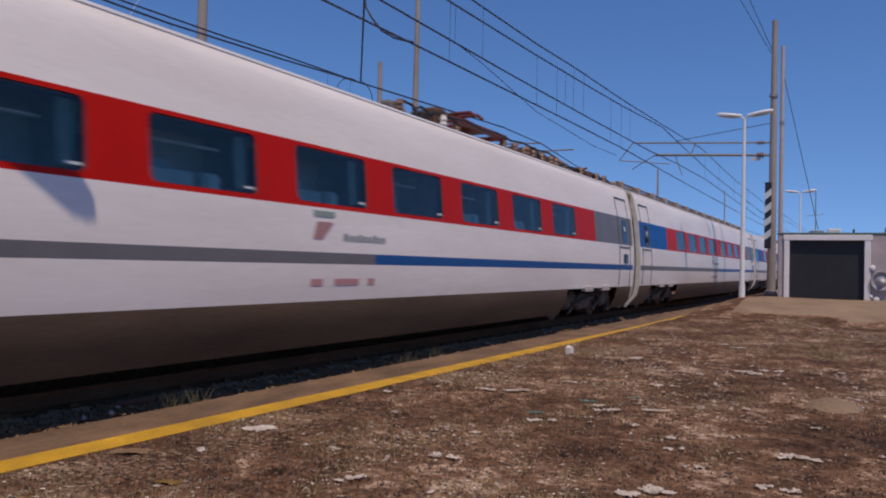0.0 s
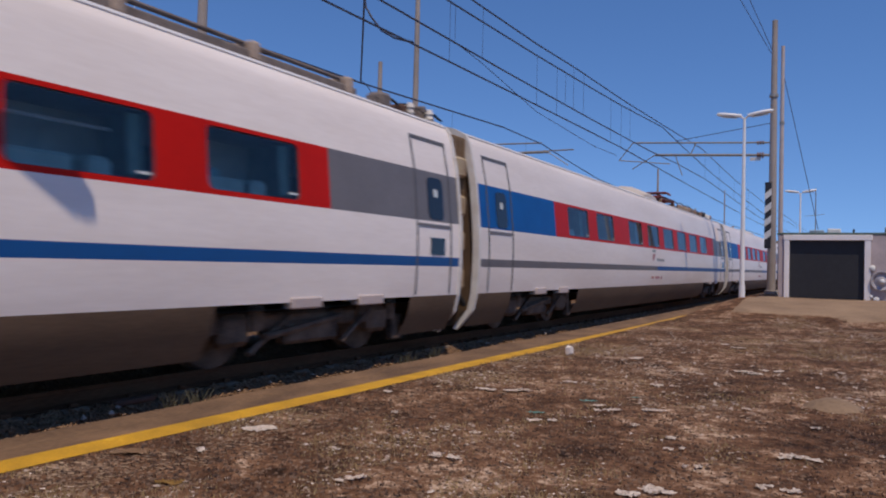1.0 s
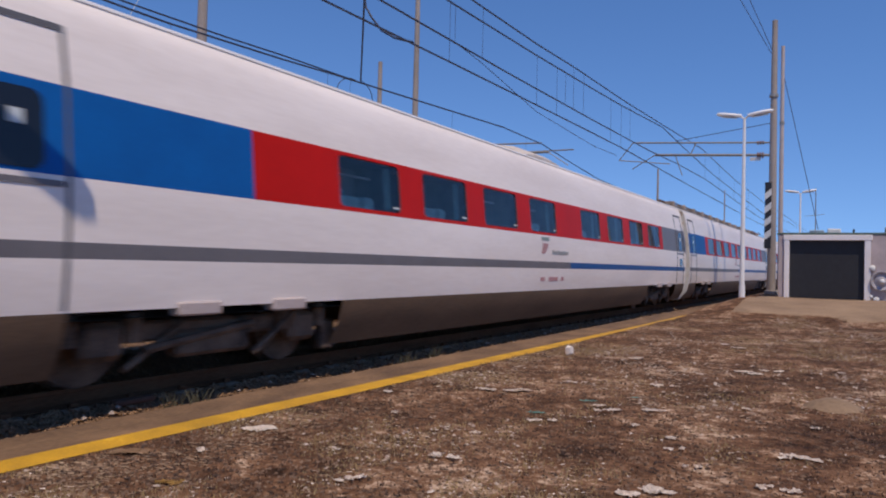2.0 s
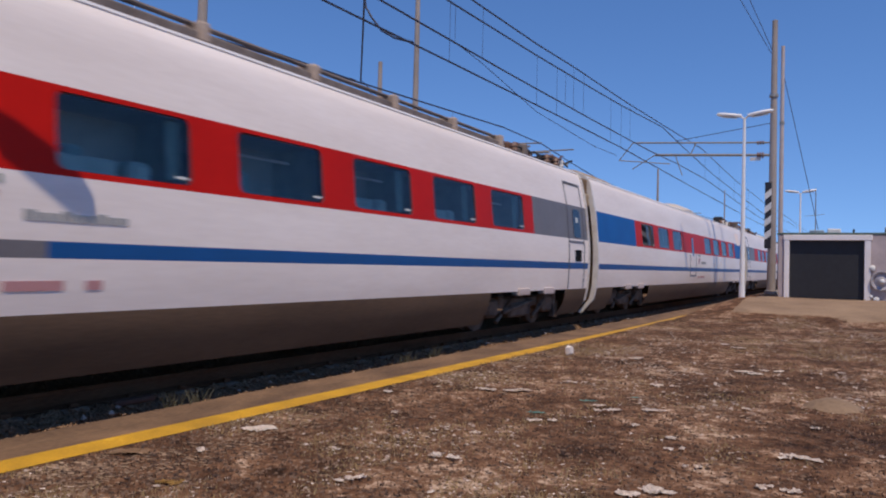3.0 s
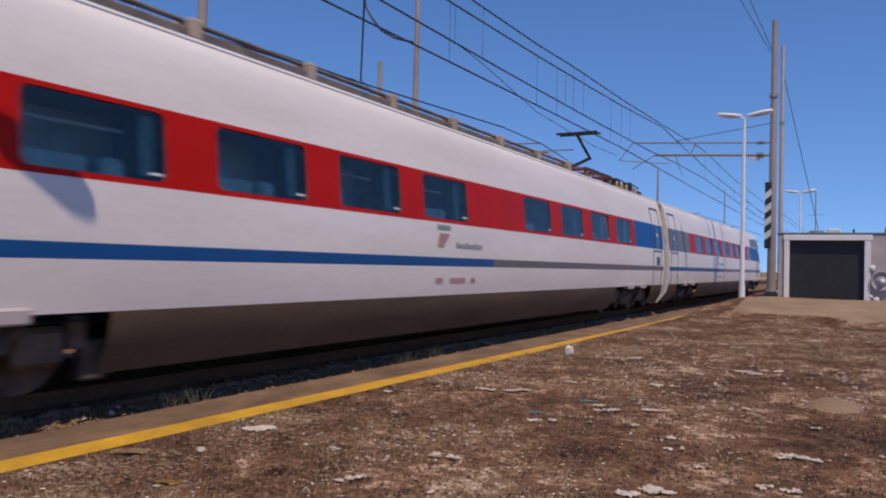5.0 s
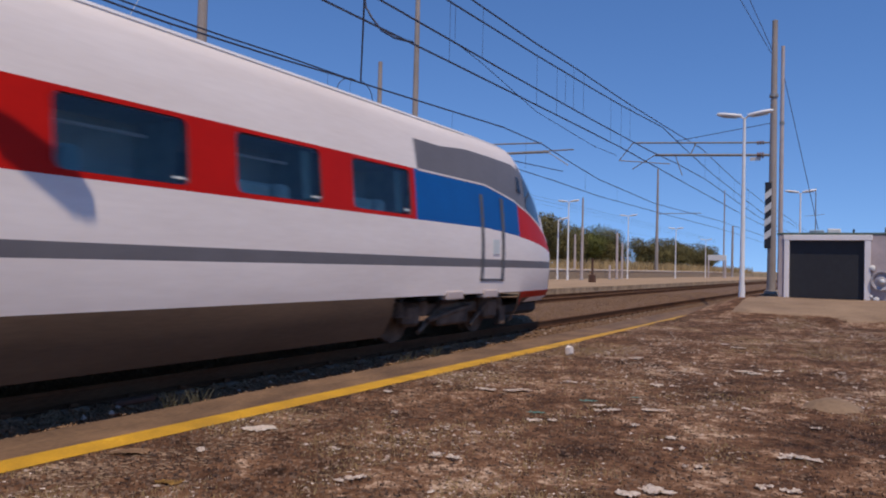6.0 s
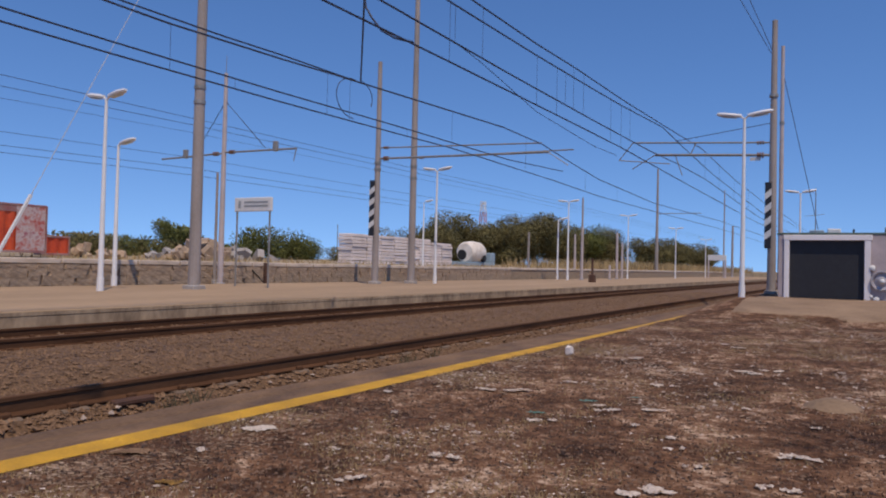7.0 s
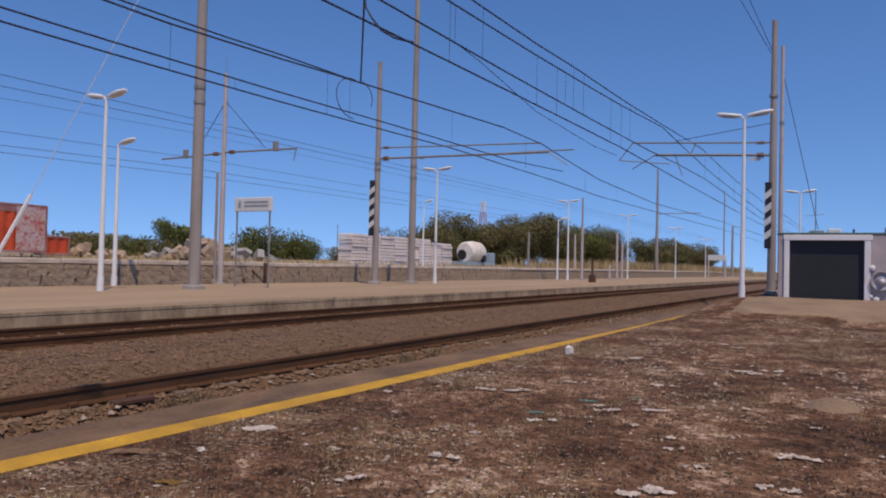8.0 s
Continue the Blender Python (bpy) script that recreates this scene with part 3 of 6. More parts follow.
def make_shared():
    out = {}
    # bogie, centred on its own origin
    bm = bmesh.new()
    for s in (-1, 1):
        box(bm, s * 1.02 - 0.07, s * 1.02 + 0.07, -1.75, 1.75, 0.40, 0.60, 0.03)
        box(bm, s * 1.04 - 0.10, s * 1.04 + 0.10, -0.5, 0.5, 0.22, 0.5, 0.04)
        for y in (-1.35, 1.35):
            box(bm, s * 1.08 - 0.11, s * 1.08 + 0.11, y - 0.22, y + 0.22, 0.26, 0.62, 0.06)
            rod(bm, (s * 1.1, y - 0.34, 0.42), (s * 1.1, y - 0.34, 0.70), 0.10, n=10)
            rod(bm, (s * 1.1, y + 0.34, 0.42), (s * 1.1, y + 0.34, 0.70), 0.10, n=10)
        rod(bm, (s * 1.16, -0.9, 0.34), (s * 1.16, 0.5, 0.52), 0.045, n=8)
        rod(bm, (s * 1.14, 0.55, 0.18), (s * 1.2, 1.15, 0.62), 0.04, n=8)
        rod(bm, (s * 1.12, -1.1, 0.16), (s * 1.12, -0.4, 0.58), 0.035, n=8)
        box(bm, s * 1.1 - 0.06, s * 1.1 + 0.06, 1.72, 1.98, 0.12, 0.48, 0.02)
    box(bm, -1.0, 1.0, -0.35, 0.35, 0.42, 0.62, 0.03)
    out["frame"] = finish("bogie_frame", bm, M_BOGIE)
    bm = bmesh.new()
    for s in (-1, 1):
        a, b = s * 0.68, s * 0.815
        rod(bm, (a, 0, 0), (b, 0, 0), 0.445, n=28)
        rod(bm, (s * 0.66, 0, 0), (a, 0, 0), 0.475, n=28)
        rod(bm, (b, 0, 0), (s * 0.87, 0, 0), 0.13, n=14)
    rod(bm, (-0.66, 0, 0), (0.66, 0, 0), 0.09, n=12)
    out["wheelset"] = finish("wheelset", bm, M_BOGIE)
    # end rim
    bm = bmesh.new()
    pr = [(x, z) for x, z in PROFILE]
    pr[0] = (1.02, 0.10)
    full = pr + [(-x, z) for x, z in pr[-2::-1]]
    o0 = [bm.verts.new((x * 1.018, 0.0, z + 0.012)) for x, z in full]
    o1 = [bm.verts.new((x * 1.018, 0.07, z + 0.012)) for x, z in full]
    i0 = [bm.verts.new((x * 0.93, 0.0, z * 0.97 + 0.03)) for x, z in full]
    i1 = [bm.verts.new((x * 0.93, 0.07, z * 0.97 + 0.03)) for x, z in full]
    for i in range(len(full) - 1):
        for p, q in ((o0, o1), (i0, i1), (o0, i0), (o1, i1)):
            bm.faces.new((p[i], p[i + 1], q[i + 1], q[i]))
    for i in (0, len(full) - 1):
        bm.faces.new((o0[i], o1[i], i1[i], i0[i]))
    bmesh.ops.recalc_face_normals(bm, faces=bm.faces[:])
    out["rim"] = finish("end_rim", bm, M_RIM)
    # gangway between two coaches
    bm = bmesh.new()
    box(bm, -1.0, 1.0, -0.36, 0.36, 0.62, 3.30, 0.03)
    out["gangway"] = finish("gangway", bm, M_BROWN)
    bm = bmesh.new()
    box(bm, -1.12, 1.12, -0.04, 0.04, 0.66, 3.40, 0.03)
    out["fold"] = finish("fold", bm, M_FOLD)
    bm = bmesh.new()
    box(bm, -1.20, 1.20, -0.19, 0.19, -0.17, 0.17, 0.04)
    out["pad"] = finish("pad", bm, M_BELLOWS)
    bm = bmesh.new()
    rod(bm, (1.17, -0.28, 0.95), (1.17, 0.28, 0.55), 0.05)
    out["hose"] = finish("hose", bm, M_BLACK)
    for s in (1, -1):
        # passenger door: leaf, seam, porthole, footplate
        for key, y0, y1, z0, z1, n in (("seal_a", 0.0, 0.04, 0.76, 3.088, 10), ("seal_b", 1.0, 1.04, 0.76, 3.088, 10), ("seam", 0.0, 1.04, 3.09, 3.15, 2)):
            bm = bmesh.new()
            slab(bm, y0, y1, z0, z1, 0.008, s, n=n)
            out[key, s] = finish("door_seal", bm, M_SEAM)
        bm = bmesh.new()
        pts = []
        for cy, cz, a0 in ((0.71, 2.44, 0), (0.45, 2.44, 90), (0.45, 2.00, 180), (0.71, 2.00, 270)):
            for i in range(4):
                a = radians(a0 + 30 * i)
                pts.append((cy + 0.10 * math.cos(a), cz + 0.10 * math.sin(a)))
        f = [bm.verts.new((s * (side_at(z) + 0.009), y, z)) for y, z in pts]
        b = [bm.verts.new((s * (side_at(z) - 0.006), y, z)) for y, z in pts]
        bm.faces.new(f)
        for i in range(len(f)):
            bm.faces.new((f[i], f[(i + 1) % len(f)], b[(i + 1) % len(f)], b[i]))
        bmesh.ops.recalc_face_normals(bm, faces=bm.faces[:])
        out["port", s] = finish("door_window", bm, M_SCREEN)
        bm = bmesh.new()
        slab(bm, 0.52, 0.64, 2.24, 2.36, 0.013, s, n=1)
        out["sticker", s] = finish("sticker", bm, M_LABEL)
        bm = bmesh.new()
        slab(bm, 0.06, 0.98, 1.775, 1.825, 0.010, s, n=1)
        out["bar", s] = finish("handrail", bm, M_GREY)
        bm = bmesh.new()
        slab(bm, 0.40, 0.82, 1.36, 1.62, 0.010, s, n=1)
        out["display", s] = finish("destination_display", bm, M_SCREEN)
        # step covers under the body
        bm = bmesh.new()
        box(bm, s * 1.33 - 0.09, s * 1.33 + 0.09, -0.27, 0.27, 0.66, 0.80, 0.02)
        out["step", s] = finish("foot_step", bm, M_POLEL)
        # logo and lettering
        bm = bmesh.new()
        slab(bm, 0.02, 0.42, 1.76, 1.83, 0.008, s, n=1)
        out["logo_a", s] = finish("logo_bar", bm, M_LOGOG)
        bm = bmesh.new()
        for q in range(5):
            slab(bm, 0.02 + 0.015 * q, 0.20 + 0.045 * q, 1.49 + 0.042 * q, 1.532 + 0.042 * q, 0.008, s, n=1)
        out["logo_b", s] = finish("logo_shape", bm, M_LOGOR)
        bm = bmesh.new()
        for q in range(9):
            slab(bm, 0.60 + 0.105 * q, 0.685 + 0.105 * q, 1.49, 1.555 if q % 3 else 1.575, 0.008, s, n=1)
        out["logo_c", s] = finish("lettering_bar", bm, M_BAR)
        bm = bmesh.new()
        for y0, y1 in ((0.0, 0.22), (0.45, 0.95), (1.15, 1.30)):
            slab(bm, y0, y1, 0.93, 1.01, 0.008, s, n=1)
        out["marks", s] = finish("marking_bar", bm, M_MARKR)
    return out


SH = make_shared()


def pantograph(car, y, raised=False, flip=1):
    p = part("pantograph", bmesh.new(), M_PRED, car, "dull red folded pantograph" if not raised else "raised pantograph on insulators")
    p.location = (0, y, 3.60)
    bm = bmesh.new()
    for x in (-0.55, 0.55):
        box(bm, x - 0.06, x + 0.06, -1.1, 1.1, 0.22, 0.32, 0.02)
    for yy in (-1.05, 0, 1.05):
        box(bm, -0.6, 0.6, yy - 0.05, yy + 0.05, 0.22, 0.32, 0.02)
    part("base_frame", bm, M_PRED, p)
    for x in (-0.55, 0.55):
        for yy in (-1.0, 1.0):
            bm = bmesh.new()
            for k in range(4):
                rod(bm, (x, yy, 0.02 + 0.05 * k), (x, yy, 0.07 + 0.05 * k), 0.085, 0.05, n=10)
            part("insulator", bm, M_INSUL, p)
    paint = M_PRED if not raised else M_BLACK

    def piece(name, *rods):
        bm = bmesh.new()
        for a, b, r in rods:
            rod(bm, a, b, r)
        part(name, bm, paint, p)
    if raised:
        piece("lower_arm", ((0, -0.9, 0.32), (0, 0.9 * flip, 0.85), 0.05))
        piece("upper_arm", ((0, 0.9 * flip, 0.85), (0, -0.3, 1.38), 0.04))
        piece("contact_strip", ((-0.6, -0.3, 1.40), (0.6, -0.3, 1.40), 0.03))
        piece("contact_strip", ((-0.6, 0.0, 1.40), (0.6, 0.0, 1.40), 0.03))
    else:
        for x in (-0.35, 0.35):
            piece("lower_arm", ((x, -1.0, 0.30), (x * 0.7, 1.1, 0.36), 0.04))
            piece("upper_arm", ((x * 0.7, 1.1, 0.38), (x, -0.7, 0.43), 0.035))
            piece("brace", ((x * 1.3, -0.9, 0.30), (-x * 0.6, 0.9, 0.37), 0.03))
        for yy in (-0.75, -0.45):
            piece("contact_strip", ((-0.7, yy, 0.45), (0.7, yy, 0.45), 0.035), ((-0.7, yy, 0.45), (-0.805, yy, 0.36), 0.03), ((0.7, yy, 0.45), (0.805, yy, 0.36), 0.03))
        bm = bmesh.new()
        box(bm, -0.3, 0.3, -0.2, 0.7, 0.30, 0.40, 0.04)
        part("drive_box", bm, paint, p)
    rr = random.Random(int(y * 10))
    for k in range(5):
        bm = bmesh.new()
        a, w = 1.3 + 0.5 * k, rr.uniform(0.18, 0.3)
        hh = rr.uniform(0.12, 0.30)
        x0 = rr.uniform(0.0, 0.35)
        box(bm, x0, x0 + 0.5, a, a + w, 0.0, hh, 0.05)
        part("roof_box", bm, M_BROWN if k % 2 else M_BLACK, p)
        bm = bmesh.new()
        for q in range(3):
            rod(bm, (0.72, a - 0.1, -0.03 + 0.07 * q), (0.72, a - 0.1, 0.04 + 0.07 * q), 0.08, 0.045, n=8)
        part("roof_insulator", bm, M_INSUL, p)
    bm = bmesh.new()
    for k in range(8):
        y0 = -1.6 + 0.65 * k
        rod(bm, (0.72, y0, 0.20 + 0.05 * (k % 2)), (0.72, y0 + 0.65, 0.20 + 0.05 * ((k + 1) % 2)), 0.02, n=6)
    part("busbar", bm, M_BLACK, p)


def roof_clutter(car, y0, y1, high, seed):
    """Cable boxes, insulators and looped cables on the roof."""
    r = random.Random(seed)
    y = y0
    while y < y1:
        w, h = r.uniform(0.18, 0.42), high * r.uniform(0.45, 1.0)
        x0 = r.uniform(0.05, 0.45)
        bm = bmesh.new()
        box(bm, x0, x0 + r.uniform(0.25, 0.42), y, y + w, 3.50, 3.62 + h, 0.05)
        for q in range(3):
            x = x0 + r.uniform(0.0, 0.4)
            rod(bm, (x, y + w * q / 3, 3.60 + h * 0.6), (x + r.uniform(-0.15, 0.15), y + w * (q + 1) / 3 + 0.1, 3.62 + h * r.uniform(0.7, 1.05)), 0.028, n=6)
        part("roof_box", bm, (M_BLACK, M_BROWN, M_DUSTGREY)[r.randrange(3)], car)
        if r.random() < 0.45:
            bm = bmesh.new()
            for q in range(3):
                rod(bm, (0.74, y, 3.55 + 0.08 * q), (0.74, y, 3.63 + 0.08 * q), 0.08, 0.045, n=8)
            part("roof_insulator", bm, M_INSUL if r.random() < 0.6 else M_RIM, car)
        bm = bmesh.new()
        pts = [(0.66, y + (w + 0.35) * q / 5, 3.62 + high * (0.35 + 0.25 * math.sin(math.pi * q / 5)) * r.uniform(0.8, 1.0)) for q in range(6)]
        for a, b in zip(pts, pts[1:]):
            rod(bm, a, b, 0.022, n=6)
        part("roof_cable", bm, M_BLACK, car)
        y += w + r.uniform(0.05, 0.3)


def fairing(car, y0, y1, h, material, half=0.85):
    bm = bmesh.new()
    ys = [(0, 0.02), (0.12, 0.75), (0.3, 1.0), (0.7, 1.0), (0.88, 0.75), (1, 0.02)]
    rows = []
    for u, s in ys:
        rows.append([bm.verts.new((x * half, y0 + (y1 - y0) * u, 3.60 - 0.16 * x * x + h * s * (1 - 0.35 * x * x))) for x in (-1, -0.8, -0.4, 0, 0.4, 0.8, 1)])
    for a, b in zip(rows, rows[1:]):
        for i in range(6):
            bm.faces.new((a[i], a[i + 1], b[i + 1], b[i]))
    for r in rows[:1] + rows[-1:]:
        bm.faces.new(r)
    for i in (0, 6):
        lo = [bm.verts.new((r[i].co.x, r[i].co.y, 3.40)) for r in rows]
        for k in range(len(rows) - 1):
            bm.faces.new((rows[k][i], rows[k + 1][i], lo[k + 1], lo[k]))
    bmesh.ops.recalc_face_normals(bm, faces=bm.faces[:])
    part("roof_fairing", bm, material, car, smooth=True)


def conduit(car, y0, y1):
    bm = bmesh.new()
    for x in (0.30, 0.55):
        rod(bm, (x, y0, 3.83), (x, y1, 3.83), 0.03, n=6)
    box(bm, -0.6, 0.66, y0, y1, 3.60, 3.74, 0.02)
    part("cable_run", bm, M_DUSTGREY, car)
    n = int((y1 - y0) / 1.9)
    for k in range(n + 1):
        y = y0 + 0.2 + (y1 - y0 - 0.4) * k / n
        bm = bmesh.new()
        box(bm, 0.22, 0.70, y - 0.08, y + 0.08, 3.62, 3.86, 0.03)
        part("cable_support", bm, M_SUPPORT, car)


def coach(label, length, wins, red, bands, stripe, cab=0, logo=None, bar=False, doors=True):
    car = thing("train_coach", label, "train", "coaches of the train")
    bogies = [(1.75, 5.45), (length - 5.45, length - 1.75)]
    if cab > 0:
        bogies[1] = (length - 7.4, length - 3.1)
    if cab < 0:
        bogies[0] = (3.1, 7.4)
    part("body", coach_body(length, wins, red, bands, stripe, bogies, cab), MATS, car, smooth=True)
    for s in (1, -1):
        bm = bmesh.new()
        y0, y1 = (5.0 if cab < 0 else 0.3), (length - (5.0 if cab > 0 else 0.3))
        # lighter white lip added along the roof edge for its sunlit highlight
        prism(bm, [(s * 1.05, 3.458), (s * 1.098, 3.436), (s * 1.110, 3.446), (s * 1.104, 3.466), (s * 1.07, 3.478)], y0, y1)
        part("roof_gutter", bm, M_LAMPW, car, "white roof gutter lip for the sunlit roof-edge highlight")
        for k, y in enumerate(wins):
            add_window(car, y, s, k + len(label) + int(red[1]))
    for a, b in bogies:
        c = (a + b) / 2
        bg = part("bogie", SH["frame"], None, car, "dusty steel bogie")
        bg.location = (0, c, 0)
        for dy in (-1.35, 1.35):
            w = part("wheelset", SH["wheelset"], None, bg)
            w.location = (0, dy, 0.445)
        for s in (1, -1):
            for dy in (-0.45, 0.85):
                st = part("foot_step", SH["step", s], None, car)
                st.location = (0, c + dy, 0)
    ends = []
    if cab >= 0:
        ends.append((0.29, 0.70, bands[0], True))
    if cab <= 0:
        ends.append((length - 0.37, length - 1.66, bands[1], False))
    for yr, yd, band, front in ends:
        r = part("end_rim", SH["rim"], None, car, "cream vertical end frame")
        r.location = (0, yr, 0)
        for s in (1, -1) if doors else ():
            d = part("door", SH["seam", s], None, car, "plug door in the coach side")
            d.location = (0, yd, 0)
            for nm, key in (("door_seal", "seal_a"), ("door_seal", "seal_b"), ("door_window", "port"), ("sticker", "sticker"), ("handrail", "bar")):
                part(nm, SH[key, s], None, d)
            if not front:
                part("destination_display", SH["display", s], None, d)
    if cab <= 0:
        gw = part("gangway", SH["gangway"], None, car, "tan and brown gangway bellows")
        gw.location = (0, length, 0)
        for k in range(5):
            part("fold", SH["fold"], None, gw).location = (0, -0.28 + 0.14 * k, 0)
        for z in (0.98, 1.62, 2.22, 2.86):
            part("pad", SH["pad"], None, gw).location = (0, 0.05, z)
        part("hose", SH["hose"], None, gw)
        bm = bmesh.new()
        for k in range(6):
            box(bm, -0.5 + 0.17 * k, -0.36 + 0.17 * k, -0.32, 0.30, 3.28, 3.70 + 0.06 * (k % 3), 0.03)
        part("cable_bundle", bm, M_BROWN, gw)
    if logo is not None:
        for s in (1, -1):
            for key in ("logo_a", "logo_b", "logo_c", "marks"):
                o = part({"logo_a": "logo_bar", "logo_b": "logo_shape", "logo_c": "lettering_bar", "marks": "marking_bar"}[key], SH[key, s], None, car)
                o.location = (0, logo, 0)
    if bar:
        d = part("service_door", plate_mesh("service_door", M_WHITE, bar, bar + 1.1, 1.0, 1.86, 0.004), None, car)
        part("stripe", plate_mesh("stripe", M_DBLUE, bar + 0.04, bar + 1.06, 1.19, 1.33, 0.008), None, d)
        bm = bmesh.new()
        for y0, y1, z0, z1 in ((bar, bar + 0.04, 1.0, 1.86), (bar + 1.06, bar + 1.1, 1.0, 1.86), (bar, bar + 1.1, 1.0, 1.04)):
            slab(bm, y0, y1, z0, z1, 0.010, 1)
        part("door_seal", bm, M_SEAM, d)
        part("door_window", plate_mesh("door_window", M_SCREEN, bar + 0.38, bar + 0.72, 1.78, 2.45, 0.008), None, d)
    return car


def cab_details(car, length, cab):
    def yy(d):
        return length - d if cab > 0 else d
    for s in (1, -1):
        bm = bmesh.new()
        for d0 in (3.90, 4.72):
            slab(bm, min(yy(d0), yy(d0 + 0.10)), max(yy(d0), yy(d0 + 0.10)), 0.95, 2.44, 0.012, s, n=8)
        slab(bm, min(yy(3.90), yy(4.82)), max(yy(3.90), yy(4.82)), 0.95, 0.99, 0.012, s, n=1)
        door = part("cab_door", bm, M_SEAM, car, "driver's door in the cab side")
        bm = bmesh.new()
        slab(bm, min(yy(4.12), yy(4.38)), max(yy(4.12), yy(4.38)), 1.42, 1.68, 0.014, s, n=1)
        part("door_handle", bm, M_LABEL, door)
        bm = bmesh.new()
        box(bm, s * 0.80 - 0.10, s * 0.80 + 0.10, min(yy(0.70), yy(1.1)), max(yy(0.70), yy(1.1)), 1.46, 1.58, 0.04)
        part("headlight", bm, M_SCREEN, car, "dark headlight cover on the nose")
        bm = bmesh.new()
        w, top, belly = nose(3.0)
        for off in (0.010, -0.02):
            q = [bm.verts.new((s * (side_at(z) * w + off), yy(d), 1.40 + (z - 1.40) * (top - 1.40) / 2.30)) for d, z in ((3.10, 2.70), (2.96, 2.68), (2.96, 2.98), (3.10, 3.02))]
            bm.faces.new(q)
        bmesh.ops.bridge_loops(bm, edges=bm.edges[:])
        bmesh.ops.recalc_face_normals(bm, faces=bm.faces[:])
        part("cab_side_window", bm, M_SCREEN, car)
    bm = bmesh.new()
    box(bm, -0.85, 0.85, min(yy(1.0), yy(2.9)), max(yy(1.0), yy(2.9)), 0.22, 0.52, 0.08)
    part("plough", bm, M_BLACK, car)


CARS = []
PITCHW = 2.02


def run(a, n):
    return [a + PITCHW * i for i in range(n)]


L0, L1 = 27.65, 25.9
WHITE = "white train coach, red window band"
#  lead coach
c = coach(WHITE + ", grey door end, driving cab", L0, run(L0 - 18.5, 7), (8.2, L0 - 3.6), (IB, IG), (L0 - 12.9, IG, IDB), cab=-1, logo=L0 - 14.2)
pantograph(c, L0 - 8.2), fairing(c, L0 - 6.6, L0 - 1.2, 0.16, M_DUSTROOF, 0.8), roof_clutter(c, L0 - 11.4, L0 - 9.6, 0.36, 7), roof_clutter(c, L0 - 6.4, L0 - 0.6, 0.22, 8)
cab_details(c, L0, -1)
CARS.append((c, -L0))
c = coach(WHITE + ", blue door end, roof cables", L1, run(5.35, 4) + run(L1 - 11.65, 4), (3.85, L1 - 3.65), (IB, IG), (13.6, IG, IDB), logo=11.9)
conduit(c, 0.8, L1 - 2.2), roof_clutter(c, L1 - 1.7, L1 - 0.3, 0.26, 11)
CARS.append((c, 0.0))
c = coach(WHITE + ", blue door end, dark pantograph", L1, run(4.75, 2) + run(9.6, 6), (3.95, L1 - 3.3), (IB, IG), (12.7, IG, IDB), logo=12.0)
fairing(c, 12.8, 14.9, 0.38, M_FAIRING), pantograph(c, L1 - 8.5), roof_clutter(c, L1 - 5.2, L1 - 0.5, 0.30, 6)
part("access_panel", plate_mesh("access_panel", M_PANELC, L1 - 2.65, L1 - 1.55, 2.55, 3.18, 0.009), None, c, "cream roof-side access panel")
CARS.append((c, L1))
c = coach(WHITE + ", blue front end", L1, run(5.35, 4) + run(L1 - 11.5, 4), (3.85, L1 - 3.65), (IB, IG), (13.6, IG, IDB), logo=11.9)
fairing(c, 12.0, 14.5, 0.30, M_FAIRING)
CARS.append((c, 2 * L1))
c = coach(WHITE + ", blue door end, roof cables", L1, run(4.35, 4) + run(L1 - 13.53, 5), (3.75, L1 - 3.6), (IB, IG), (12.3, IG, IDB), logo=11.5)
conduit(c, 0.8, L1 - 3.5), roof_clutter(c, L1 - 3.2, L1 - 0.3, 0.26, 12)
CARS.append((c, 3 * L1))
c = coach(WHITE + ", blue ends, service door", L1, run(4.6, 3) + run(L1 - 11.6, 4), (3.9, L1 - 3.7), (IB, IB), (20.0, IDB, IDB), logo=12.8, bar=11.3, doors=False)
fairing(c, 0.5, 4.6, 0.28, M_DUSTROOF, 0.75), fairing(c, 12.7, 15.1, 0.34, M_FAIRING), roof_clutter(c, L1 - 4.0, L1 - 0.3, 0.40, 5)
part("access_panel", plate_mesh("access_panel", M_PANELC, L1 - 2.85, L1 - 1.85, 2.56, 3.16, 0.009), None, c, "cream roof-side access panel")
part("coach_mark", plate_mesh("coach_mark", M_PALEB, 24.83, 24.95, 2.32, 2.46, 0.009), None, c, "small pale mark on the blue end")
CARS.append((c, 4 * L1))
c = coach(WHITE + ", grey and blue door ends", L1, run(5.5, 3) + run(L1 - 13.2, 5), (4.0, L1 - 3.35), (IG, IB), (13.0, IDB, IG), logo=11.0)
pantograph(c, 3.0), roof_clutter(c, 0.4, 1.7, 0.40, 9), roof_clutter(c, 6.4, 9.4, 0.22, 10), fairing(c, 12.2, 14.7, 0.32, M_FAIRING), fairing(c, L1 - 1.7, L1 - 0.6, 0.16, M_BROWN, 0.6)
CARS.append((c, 5 * L1))
c = coach(WHITE + ", grey door end, raised pantograph", L1, run(4.6, 4) + run(L1 - 11.5, 4), (4.1, L1 - 3.65), (IG, IB), (13.0, IDB, IG), logo=11.0)
conduit(c, 0.8, L1 - 7.0), pantograph(c, L1 - 4.6, True)
CARS.append((c, 6 * L1))
c = coach(WHITE + ", grey-blue sloped driving cab", L0, run(5.0, 3) + run(L0 - 16.5, 5), (3.85, L0 - 6.9), (IG, IB), (11.0, IDB, IG), cab=1, logo=9.6)
cab_details(c, L0, 1)
CARS.append((c, 7 * L1))

